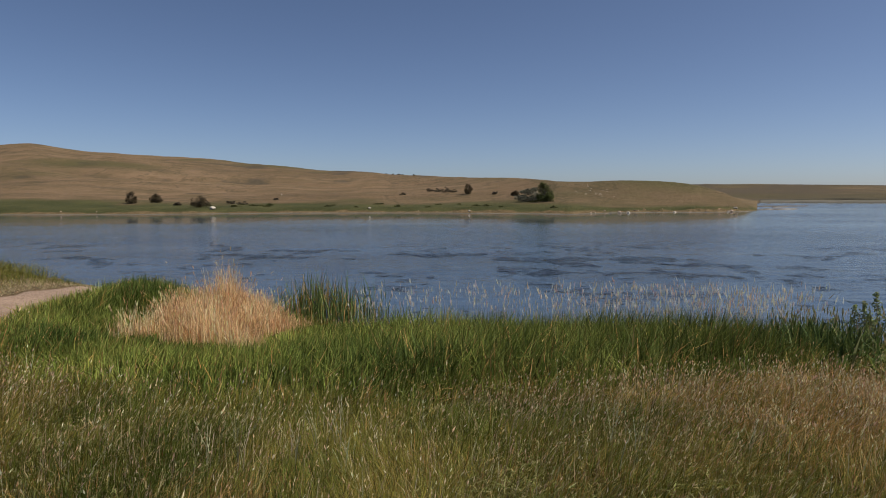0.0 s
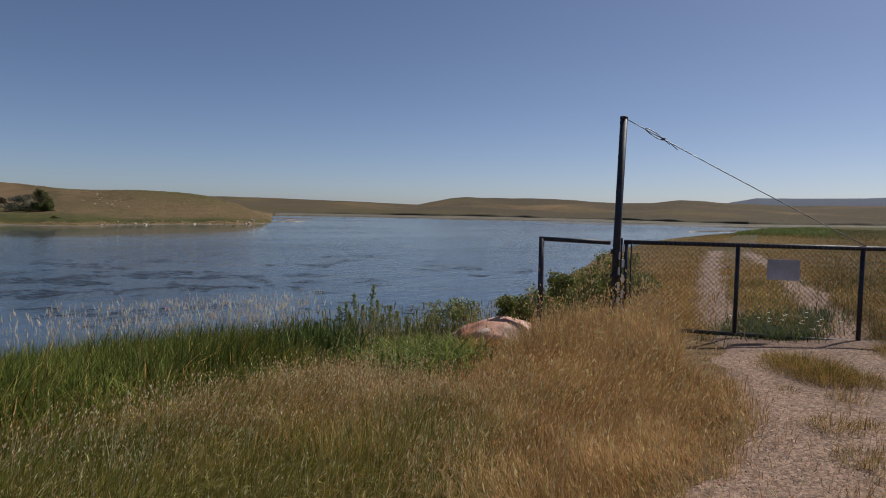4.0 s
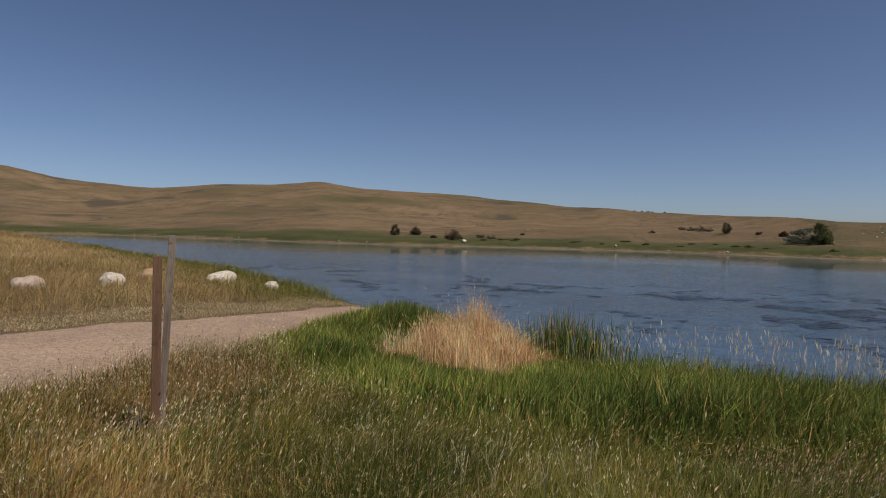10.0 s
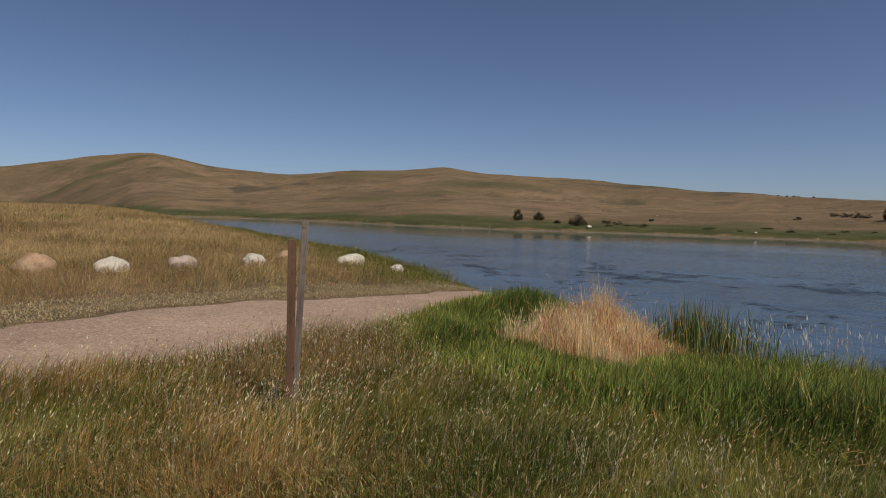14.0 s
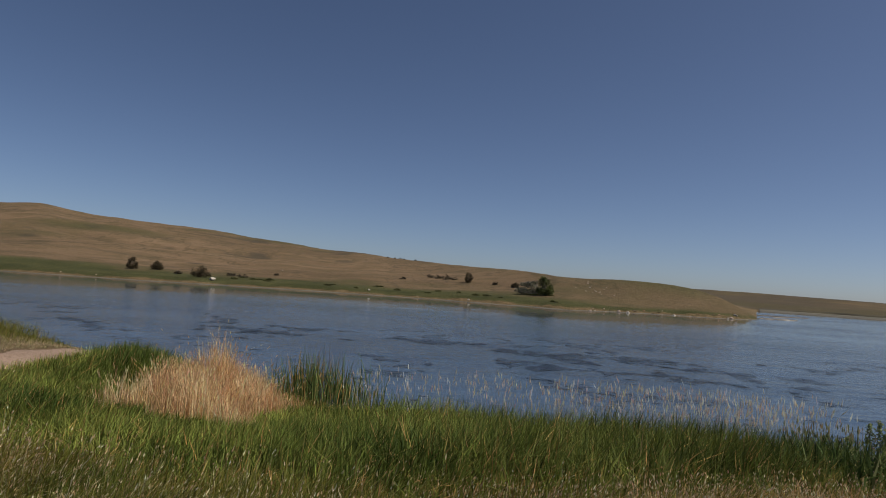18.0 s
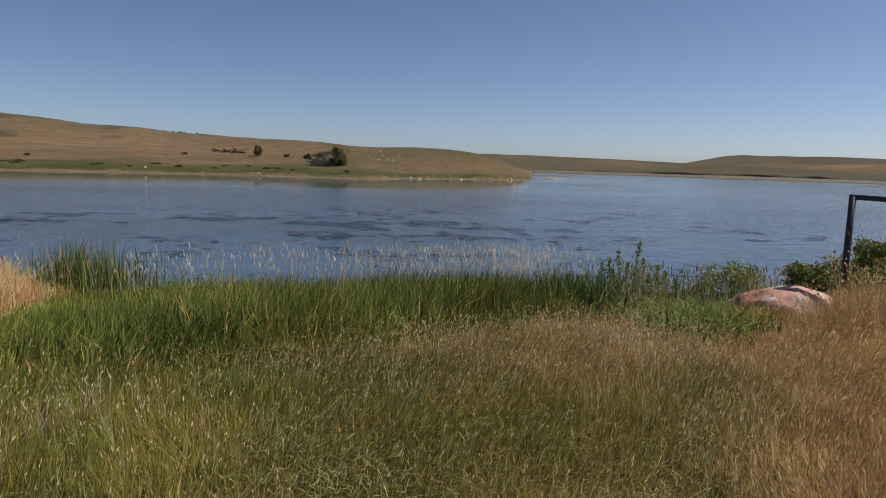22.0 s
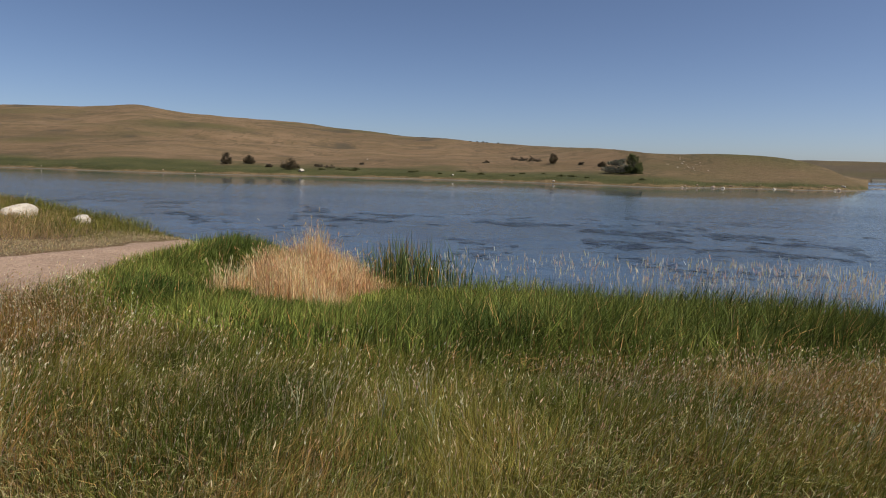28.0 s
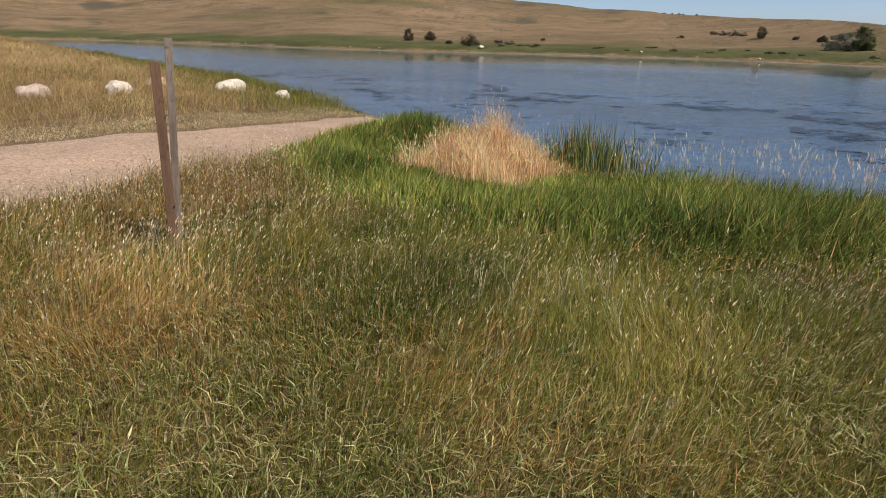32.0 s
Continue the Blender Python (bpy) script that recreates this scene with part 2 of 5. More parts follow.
def tinted(name, rough=0.6, through_light=0.35):
    """Leaves and blades: each carries its own tint, and some light passes through."""
    m, nodes, links, b = material(name, rough)
    b.inputs["Specular IOR Level"].default_value = 0.1
    at = nodes.new("ShaderNodeAttribute")
    at.attribute_name = "tint"
    links.new(at.outputs["Color"], b.inputs["Base Color"])
    tr, mx, out = nodes.new("ShaderNodeBsdfTranslucent"), nodes.new("ShaderNodeMixShader"), nodes["Material Output"]
    links.new(at.outputs["Color"], tr.inputs[0])
    mx.inputs[0].default_value = through_light
    links.new(b.outputs[0], mx.inputs[1])
    links.new(tr.outputs[0], mx.inputs[2])
    links.new(mx.outputs[0], out.inputs[0])
    return m


def ground_material():
    """Prairie: dry grass, greener in wet hollows and along the shore, with bare earth."""
    m, nodes, links, b = material("prairie_ground", 0.95)
    b.inputs["Specular IOR Level"].default_value = 0.1
    at = nodes.new("ShaderNodeAttribute")
    at.attribute_name = "cover"            # x: wet green, y: bare earth, z: far dark wood with painted haze, alpha: dark sage
    sep = nodes.new("ShaderNodeSeparateColor")
    links.new(at.outputs["Color"], sep.inputs[0])
    broad = noise_node(nodes, links, 45, 6, 0.6)
    mid = noise_node(nodes, links, 6, 6, 0.65)
    fine = noise_node(nodes, links, 0.5, 6, 0.75)
    dry = ramp_node(nodes, links, broad.outputs[0], [(0.3, (0.120, 0.081, 0.046)), (0.48, (0.170, 0.113, 0.064)), (0.66, (0.215, 0.142, 0.083))]).outputs[0]
    dry = mix_node(nodes, links, dry, (0.118, 0.086, 0.043), ramp_node(nodes, links, mid.outputs[0], [(0.42, (0, 0, 0)), (0.66, (0.8, 0.8, 0.8))]).outputs[0])
    green = ramp_node(nodes, links, mid.outputs[0], [(0.3, (0.042, 0.046, 0.016)), (0.7, (0.092, 0.088, 0.034))]).outputs[0]
    # thin darker brown lines along one level of a stretched noise
    thin_lines = noise_node(nodes, links, 24, 5, 0.7, (1.0, 0.45, 1.6))
    cut = ramp_node(nodes, links, thin_lines.outputs[0], [(0.485, (0, 0, 0)), (0.5, (0.7, 0.7, 0.7)), (0.515, (0, 0, 0))]).outputs[0]
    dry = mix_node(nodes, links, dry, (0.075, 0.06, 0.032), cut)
    # long level streaks of darker sage and paler stubble along the slopes
    streak = noise_node(nodes, links, 9, 6, 0.65, (0.22, 1.0, 1.0))
    dry = mix_node(nodes, links, dry, (0.072, 0.06, 0.034), ramp_node(nodes, links, streak.outputs[0], [(0.54, (0, 0, 0)), (0.68, (0.6, 0.6, 0.6))]).outputs[0])
    dry = mix_node(nodes, links, dry, (0.30, 0.20, 0.13), ramp_node(nodes, links, streak.outputs[0], [(0.3, (0.4, 0.4, 0.4)), (0.42, (0, 0, 0))]).outputs[0])
    col = mix_node(nodes, links, dry, green, sep.outputs[0])
    earth = ramp_node(nodes, links, fine.outputs[0], [(0.3, (0.11, 0.072, 0.036)), (0.7, (0.25, 0.165, 0.09))]).outputs[0]
    col = mix_node(nodes, links, col, earth, sep.outputs[1])
    # distance haze is painted into the far wood's base colour as blue
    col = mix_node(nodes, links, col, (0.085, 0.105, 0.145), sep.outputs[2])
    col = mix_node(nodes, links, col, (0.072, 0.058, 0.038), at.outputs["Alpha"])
    grain = ramp_node(nodes, links, fine.outputs[0], [(0.3, (0.6, 0.6, 0.6)), (0.7, (1.3, 1.3, 1.3))]).outputs[0]
    col = mix_node(nodes, links, col, grain, 0.7, "MULTIPLY")
    links.new(col, b.inputs["Base Color"])
    bump(nodes, links, b, fine.outputs[0], 0.9, 0.25)
    return m


def water_material():
    """Lake water: wind ripples in bands, weed and dark ripple reflections painted in streaks."""
    m, nodes, links, b = material("lake_water", 0.06)
    b.inputs["IOR"].default_value, b.inputs["Specular IOR Level"].default_value = 1.33, 0.5
    ripple = noise_node(nodes, links, 0.7, 5, 0.65, (0.45, 1.2, 1))
    swell = noise_node(nodes, links, 4.5, 2, 0.5, (0.5, 1.2, 1))
    bands = noise_node(nodes, links, 22, 4, 0.6, (0.35, 1.0, 1))
    calm = ramp_node(nodes, links, bands.outputs[0], [(0.38, (0.25, 0.25, 0.25)), (0.6, (1, 1, 1))]).outputs[0]
    weed = noise_node(nodes, links, 1.0, 3, 0.6, (1.1, 1.0, 1))
    patch = noise_node(nodes, links, 9, 4, 0.6, (0.35, 1.0, 1))
    at = nodes.new("ShaderNodeAttribute")
    at.attribute_name = "weed"
    wd = nodes.new("ShaderNodeMath")
    wd.operation = "MULTIPLY"
    dash = ramp_node(nodes, links, weed.outputs[0], [(0.52, (0, 0, 0)), (0.60, (1, 1, 1))]).outputs[0]
    where = ramp_node(nodes, links, patch.outputs[0], [(0.42, (0.03, 0.03, 0.03)), (0.58, (1, 1, 1))]).outputs[0]
    links.new(mix_node(nodes, links, dash, where, 1.0, "MULTIPLY"), wd.inputs[0])
    links.new(at.outputs["Fac"], wd.inputs[1])
    # darker reflections of rippled water are put into the base colour here
    col = mix_node(nodes, links, (0.043, 0.068, 0.10), (0.022, 0.032, 0.05), wd.outputs[0])
    links.new(col, b.inputs["Base Color"])
    h = nodes.new("ShaderNodeMath")
    h.operation = "MULTIPLY_ADD"
    links.new(swell.outputs[0], h.inputs[0])
    h.inputs[1].default_value = 1.5
    links.new(ripple.outputs[0], h.inputs[2])
    bn = bump(nodes, links, b, h.outputs[0], 0.35, 0.12)
    st = nodes.new("ShaderNodeMath")
    st.operation = "MULTIPLY"
    st.inputs[1].default_value = 0.75
    links.new(calm, st.inputs[0])
    add = nodes.new("ShaderNodeMath")
    add.operation = "MULTIPLY_ADD"
    links.new(wd.outputs[0], add.inputs[0])
    add.inputs[1].default_value = 0.0
    links.new(st.outputs[0], add.inputs[2])
    lee, cut = nodes.new("ShaderNodeAttribute"), nodes.new("ShaderNodeMath")
    lee.attribute_name, cut.operation = "ruffle", "MULTIPLY"
    links.new(lee.outputs["Fac"], cut.inputs[0])
    links.new(add.outputs[0], cut.inputs[1])
    links.new(cut.outputs[0], bn.inputs["Strength"])
    rg = nodes.new("ShaderNodeMath")
    rg.operation = "MULTIPLY_ADD"
    links.new(wd.outputs[0], rg.inputs[0])
    rg.inputs[1].default_value, rg.inputs[2].default_value = 0.0, 0.085
    smoothed = nodes.new("ShaderNodeMath")
    smoothed.operation = "MULTIPLY_ADD"
    smoothed.inputs[2].default_value = 0.012
    links.new(rg.outputs[0], smoothed.inputs[0])
    links.new(lee.outputs["Fac"], smoothed.inputs[1])
    links.new(smoothed.outputs[0], b.inputs["Roughness"])
    return m


def stony_material(name, dark, middle, light, scale, depth):
    """Packed small stones, each with a shade of its own."""
    m, nodes, links, b = material(name, 0.9)
    broad, tc = noise_node(nodes, links, 1.6, 5, 0.6), nodes.new("ShaderNodeTexCoord")
    warp, bend = noise_node(nodes, links, 0.03, 3, 0.6), nodes.new("ShaderNodeVectorMath")
    bend.operation = "MULTIPLY_ADD"
    bend.inputs[1].default_value = (0.02, 0.02, 0.02)
    links.new(warp.outputs["Color"], bend.inputs[0])
    links.new(tc.outputs["Object"], bend.inputs[2])
    cols, height = [], None
    for size in (scale, scale * 2.3):
        vor, sep = nodes.new("ShaderNodeTexVoronoi"), nodes.new("ShaderNodeSeparateColor")
        vor.inputs["Scale"].default_value = size
        links.new(bend.outputs[0], vor.inputs["Vector"])
        links.new(vor.outputs["Color"], sep.inputs[0])
        cols.append(ramp_node(nodes, links, sep.outputs[0], [(0.0, dark), (0.45, middle), (1.0, light)]).outputs[0])
        height = height or vor.outputs["Distance"]
    col = mix_node(nodes, links, cols[0], cols[1], 0.45)
    shade = ramp_node(nodes, links, broad.outputs[0], [(0.3, (0.75, 0.72, 0.7)), (0.7, (1.15, 1.12, 1.1))]).outputs[0]
    links.new(mix_node(nodes, links, col, shade, 1.0, "MULTIPLY"), b.inputs["Base Color"])
    bump(nodes, links, b, height, 0.8, depth).invert = True
    return m


M_GROUND, M_WATER = ground_material(), water_material()
M_GRAVEL = stony_material("pinkish_ramp_gravel", (0.18, 0.122, 0.082), (0.275, 0.19, 0.13), (0.40, 0.295, 0.215), 30, 0.004)
M_TRACK = stony_material("track_gravel", (0.06, 0.037, 0.027), (0.155, 0.097, 0.069), (0.37, 0.26, 0.195), 38, 0.006)
M_GRASS = tinted("grass_blades", 0.6, 0.33)
M_LEAF = tinted("shrub_leaves", 0.55, 0.3)
M_STEEL = mottled("weathered_dark_steel", (0.032, 0.034, 0.046), (0.065, 0.065, 0.08), 0.12, 0.5, 0.35, 0.002, (0.10, 0.06, 0.04))
M_WIRE = mottled("galvanised_wire", (0.10, 0.10, 0.10), (0.2, 0.2, 0.2), 0.1, 0.5, 0.7, 0.001)
M_BOARD = mottled("weathered_brown_wood", (0.10, 0.052, 0.030), (0.17, 0.095, 0.056), 0.2, 0.85, 0, 0.004, (0.05, 0.03, 0.02), (4, 4, 0.35))
M_BOARD_GREY = mottled("grey_weathered_wood", (0.12, 0.085, 0.065), (0.24, 0.19, 0.15), 0.2, 0.85, 0, 0.004, (0.07, 0.05, 0.04), (4, 4, 0.35))
M_SLOT_WHITE = mottled("hinge_slot_white", (0.74, 0.74, 0.75), (0.84, 0.84, 0.85), 0.08, 0.5, 0.0, 0.001, (0.6, 0.56, 0.52))
M_PLATE = mottled("grey_sign_paint", (0.42, 0.43, 0.47), (0.50, 0.51, 0.55), 4.0, 0.6, 0, 0.0002)
M_BARK = mottled("grey_bark", (0.06, 0.045, 0.035), (0.15, 0.12, 0.10), 0.15, 0.9, 0, 0.01)
M_ROCK_WHITE = mottled("pale_granite", (0.40, 0.34, 0.265), (0.56, 0.495, 0.41), 0.5, 0.85, 0, 0.02, (0.36, 0.30, 0.22))
M_ROCK_PINK = mottled("pink_granite", (0.33, 0.23, 0.17), (0.45, 0.35, 0.28), 0.5, 0.85, 0, 0.02, (0.36, 0.3, 0.25))
M_ROCK_TAN = mottled("orange_tan_granite", (0.30, 0.175, 0.095), (0.40, 0.26, 0.155), 0.5, 0.85, 0, 0.02, (0.3, 0.25, 0.17))
M_ROCK_RED = mottled("red_and_white_granite", (0.40, 0.135, 0.07), (0.58, 0.45, 0.38), 0.7, 0.85, 0, 0.02, (0.64, 0.60, 0.56))
M_ROCK_BROWN = mottled("dark_brown_stone", (0.09, 0.065, 0.045), (0.18, 0.13, 0.09), 0.4, 0.9, 0, 0.02)
M_ORANGE = mottled("orange_painted_board", (0.36, 0.16, 0.02), (0.44, 0.2, 0.035), 0.4, 0.7, 0, 0.001)
M_PALE_PAINT = mottled("faded_white_paint", (0.55, 0.55, 0.54), (0.72, 0.72, 0.70), 0.5, 0.7, 0, 0.001)


# ---- mesh helpers ----
def bulk_mesh(name, verts, faces, mat, tint=None, shade=False):
    """A mesh object from arrays: verts (n, 3); faces: list of (k, m) index arrays; tint (n, 3)."""
    me = bpy.data.meshes.new(name)
    me.vertices.add(len(verts))
    me.vertices.foreach_set("co", np.asarray(verts, np.float32).ravel())
    loops = np.concatenate([f.ravel() for f in faces]).astype(np.int32)
    sizes = np.concatenate([np.full(len(f), f.shape[1]) for f in faces])
    me.loops.add(len(loops))
    me.loops.foreach_set("vertex_index", loops)
    me.polygons.add(len(sizes))
    me.polygons.foreach_set("loop_start", np.r_[0, np.cumsum(sizes)[:-1]].astype(np.int32))
    me.polygons.foreach_set("use_smooth", np.full(len(sizes), shade))
    me.update(calc_edges=True)
    if tint is not None:
        a = me.color_attributes.new("tint", "FLOAT_COLOR", "POINT")
        a.data.foreach_set("color", np.c_[tint, np.ones(len(tint))].astype(np.float32).ravel())
    me.materials.append(mat)
    return new(name, me)


RNG = np.random.default_rng(7)


def blade_arrays(p, height, width, lean, facing, tint, tip=0.06, mid=0.5):
    """Curved tapering blades rooted at p: five points and two faces each."""
    n = len(p)
    dx, dy = np.cos(facing), np.sin(facing)
    turn = RNG.uniform(-1.3, 1.3, n) + facing + np.pi / 2
    wx, wy = np.cos(turn) * width / 2, np.sin(turn) * width / 2
    out = np.zeros((n, 5, 3))
    for lv, f, w in ((0, 0.0, 0.8), (1, mid, 1.0)):
        for side, sg in ((0, -1), (1, 1)):
            out[:, 2 * lv + side, 0] = p[:, 0] + dx * lean * height * f * f + sg * wx * w
            out[:, 2 * lv + side, 1] = p[:, 1] + dy * lean * height * f * f + sg * wy * w
            out[:, 2 * lv + side, 2] = p[:, 2] + height * f
    out[:, 4, 0], out[:, 4, 1] = p[:, 0] + dx * lean * height, p[:, 1] + dy * lean * height
    out[:, 4, 2] = p[:, 2] + height * (1 - 0.35 * np.minimum(lean, 1.2) ** 2)
    b = np.arange(n)[:, None] * 5
    return out.reshape(-1, 3), b + np.array([[0, 1, 3, 2]]), b + np.array([[2, 3, 4]]), np.repeat(tint, 5, 0)


def head_arrays(p, length, width, lean, facing, tint):
    """Spindle-shaped seed heads, two crossed lozenges each, with their foot at p."""
    n = len(p)
    axis = np.stack([np.cos(facing) * lean, np.sin(facing) * lean, np.ones(n)], 1)
    axis /= np.linalg.norm(axis, axis=1)[:, None]
    vs, fs = [], []
    for k in (0, 1):
        t = RNG.uniform(0, np.pi, n) if k == 0 else t + np.pi / 2
        side = np.stack([np.cos(t), np.sin(t), 0 * t], 1) * (width / 2)[:, None]
        q = np.stack([p, p + axis * (length * 0.4)[:, None] + side, p + axis * length[:, None], p + axis * (length * 0.4)[:, None] - side], 1)
        vs.append(q.reshape(-1, 3))
        fs.append(np.arange(n)[:, None] * 4 + np.array([[0, 1, 2, 3]]) + k * 4 * n)
    return np.concatenate(vs), np.concatenate(fs), np.concatenate([np.repeat(tint, 4, 0)] * 2)


class Meadow:
    """Collects blades and seed heads, and makes one mesh of them."""

    def __init__(self):
        self.v, self.q, self.t, self.c, self.n = [], [], [], [], 0

    def blades(self, p, height, width, lean, facing, tint):
        v, q, t, c = blade_arrays(p, height, width, lean, facing, tint)
        self.v.append(v), self.q.append(q + self.n), self.t.append(t + self.n), self.c.append(c)
        self.n += len(v)

    def heads(self, p, length, width, lean, facing, tint):
        v, q, c = head_arrays(p, length, width, lean, facing, tint)
        self.v.append(v), self.q.append(q + self.n), self.c.append(c)
        self.n += len(v)

    def make(self, name, label, category, mat=None):
        faces = [np.concatenate(self.q)] + ([np.concatenate(self.t)] if self.t else [])
        ob = bulk_mesh(name, np.concatenate(self.v), faces, mat or M_GRASS, np.concatenate(self.c))
        return tagged(ob, label, category, kind="stuff")


def part(name, bm, mat, parent=None, label=""):
    """Links a bmesh as one mesh object, under its thing where there is one."""
    me = bpy.data.meshes.new(name)
    bm.to_mesh(me)
    bm.free()
    me.materials.append(mat)
    ob = new(name, me)
    ob.parent = parent
    return tagged(ob, label)


def thing(name, label, category, m, group="", kind=""):
    ob = new(name)
    ob.matrix_world = m
    return tagged(ob, label, category, group, kind)


def tube(points, radius, sides=10, taper=None, cap=True):
    """A round bar along points, as a bmesh."""
    bm, rings = bmesh.new(), []
    pts = [Vector(q) for q in points]
    for i, q in enumerate(pts):
        ahead = (pts[min(i + 1, len(pts) - 1)] - pts[max(i - 1, 0)]).normalized()
        a = ahead.orthogonal().normalized()
        b = ahead.cross(a)
        r = radius if taper is None else radius * (1 + (taper - 1) * i / (len(pts) - 1))
        rings.append([bm.verts.new(q + (a * math.cos(k * math.tau / sides) + b * math.sin(k * math.tau / sides)) * r) for k in range(sides)])
    for r0, r1 in zip(rings, rings[1:]):
        a = min(range(sides), key=lambda k: (r1[k].co - r0[0].co).length)
        for k in range(sides):
            f = bm.faces.new((r0[k], r0[(k + 1) % sides], r1[(k + 1 + a) % sides], r1[(k + a) % sides]))
            f.smooth = True
    if cap:
        bm.faces.new(rings[0][::-1]), bm.faces.new(rings[-1])
    return bm


def box(size, centre=(0, 0, 0), bevel=0.004):
    bm = bmesh.new()
    bmesh.ops.create_cube(bm, size=1, matrix=Matrix.Translation(centre) @ Matrix.Diagonal((*size, 1)))
    if bevel:
        bmesh.ops.bevel(bm, geom=list(bm.edges), offset=bevel, segments=2, affect="EDGES", profile=0.7)
    return bm


def stand(x, y, down=0.0):
    """A place on the ground."""
    return float(ground_height(np.array([x]), np.array([y]))[0]) - down


# ---- the ground, one sheet to the horizon ----
def build_ground():
    az = np.radians(np.r_[np.arange(-86, 90, 0.35), np.arange(90, 274, 4.0)])
    r = np.r_[0.0, np.geomspace(0.5, 60, 110), np.geomspace(60.4, 140, 130), np.geomspace(142, 600, 70), np.geomspace(620, 4300, 45)]
    rr, aa = np.meshgrid(r[1:], az, indexing="ij")
    x, y = -np.sin(aa) * rr, np.cos(aa) * rr
    z = ground_height(x, y)
    na, nr = len(az), len(r) - 1
    i, k = np.meshgrid(np.arange(nr - 1), np.arange(na), indexing="ij")
    k2 = (k + 1) % na
    quads = np.stack([i * na + k, (i + 1) * na + k, (i + 1) * na + k2, i * na + k2], -1).reshape(-1, 4)
    hub = nr * na
    fan = np.stack([np.full(na, hub), np.arange(na), (np.arange(na) + 1) % na], 1)
    v = np.r_[np.stack([x, y, z], -1).reshape(-1, 3), [[0, 0, stand(0, 0)]]]
    ob = bulk_mesh("ground", v, [quads, fan], M_GROUND, shade=True)
    azd, d = np.degrees(aa), np.hypot(x, y)
    sd = inside_distance(x, y, NEAR)
    n1 = fnoise(x, y, 9, 51)
    shore = np.interp(azd, SHORE_AZ, SHORE_D)
    eshore = np.interp(azd, EAST_AZ, EAST_D)
    north = (azd > -26) & (d > shore - 2) & (sd < -2)
    east = (azd < -15) & (d > eshore - 2) & (sd < -2) & ~((azd > -26) & (d < 160))
    belt = np.interp(azd, [-26, -14, -9, 0, 20, 40, 60], [5, 7, 15, 19, 16, 18, 22])
    wet = np.where(north, smooth((1.25 - (d - shore) / belt + (n1 - 0.5) * 1.1) * 1.6), 0)
    wet = np.where(north & (azd < -8), np.maximum(wet, 0.22), wet)
    wet = np.where(north, np.maximum(wet, np.clip((fnoise(x, y, 40, 57) - 0.60) * 4, 0, 0.7)), wet)
    wet = np.where(east, np.clip(0.15 + 1.1 * (fnoise(x * 0.5, y, 30, 58) - 0.5) + 0.25 * (d < 230) + 0.3 * smooth((azd + 50) / 2) * smooth((-40.5 - azd) / 2) * smooth((d - 260) / 40), 0, 1), wet)
    wet = np.where((sd > -2) & (x > 30), np.clip(0.4 + 0.6 * smooth((d - 50) / 15) * smooth((y - 14) / 6) + 0.8 * (n1 - 0.5), 0, 1), wet)
    bare = np.where(sd > -3, np.clip(0.6 - 0.55 * smooth((np.hypot(x, y) - 7) / 8), 0, 1), 0)
    bare = np.where(north & (d < shore + 1.6), 0.8, bare)
    bare = np.where(east & (d < eshore + 3), 0.7, bare)
    # the far tableland takes the wood colour with its painted blue haze
    wood_haze = np.where((d > 1400) & (z > 3), 0.9, 0)
    ridge = smooth((azd + 50) / 2) * smooth((-40.5 - azd) / 2) * smooth((d - 260) / 40)
    # short dark streaks lying along the slopes
    dark_dash = smooth((vnoise(azd / 2.4, np.log(d) * 20, 1.0, 91) - 0.76) / 0.12) * smooth((vnoise(azd, np.log(d) * 4, 7.0, 92) - 0.3) / 0.3)
    dark_dash = dark_dash * smooth((d - shore - 25) / 15)
    pale = smooth((vnoise(azd / 3.5, np.log(d) * 14, 1.0, 93) - 0.72) / 0.15) * smooth((d - shore - 15) / 8) * north
    sage = np.where(east & (d < 1300), np.clip(0.58 + 2.6 * (fnoise(x, y * 0.6, 26, 59) - 0.47) + 0.5 * ridge + 0.3 * smooth((-50 - azd) / 8), 0, 0.85), 0)
    sage = np.where(north, np.maximum(sage, 0.85 * dark_dash), sage)
    bare = np.maximum(bare, 0.3 * pale)
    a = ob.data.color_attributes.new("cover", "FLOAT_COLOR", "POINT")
    c = np.stack([wet, bare, wood_haze, sage], -1).reshape(-1, 4)
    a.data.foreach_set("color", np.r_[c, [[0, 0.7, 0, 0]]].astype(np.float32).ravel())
    return tagged(ob, "rolling dry prairie ground round a lake, greener along the shores", "ground", kind="structure")


def sheet(name, mask, x0, x1, y0, y1, step, mat, label, lift=0.015):
    """A gravel sheet laid on the ground wherever the mask is above 0."""
    xs, ys = np.arange(x0, x1, step), np.arange(y0, y1, step)
    x, y = np.meshgrid(xs, ys, indexing="ij")
    z = ground_height(x, y) + lift + (fnoise(x, y, 0.35, 61) - 0.5) * 0.012
    m = mask(x, y)
    z = z - np.clip(0.25 - m, 0, 0.3) * 0.12
    keep = (m[:-1, :-1] > 0) & (inside_distance(x[:-1, :-1], y[:-1, :-1], NEAR) > -0.6)
    i, k = np.nonzero(keep)
    n = len(ys)
    quads = np.stack([i * n + k, (i + 1) * n + k, (i + 1) * n + k + 1, i * n + k + 1], 1)
    used, back = np.unique(quads, return_inverse=True)
    v = np.stack([x, y, z], -1).reshape(-1, 3)[used]
    ob = bulk_mesh(name, v, [back.reshape(-1, 4)], mat, shade=True)
    return tagged(ob, label, "road", kind="structure")


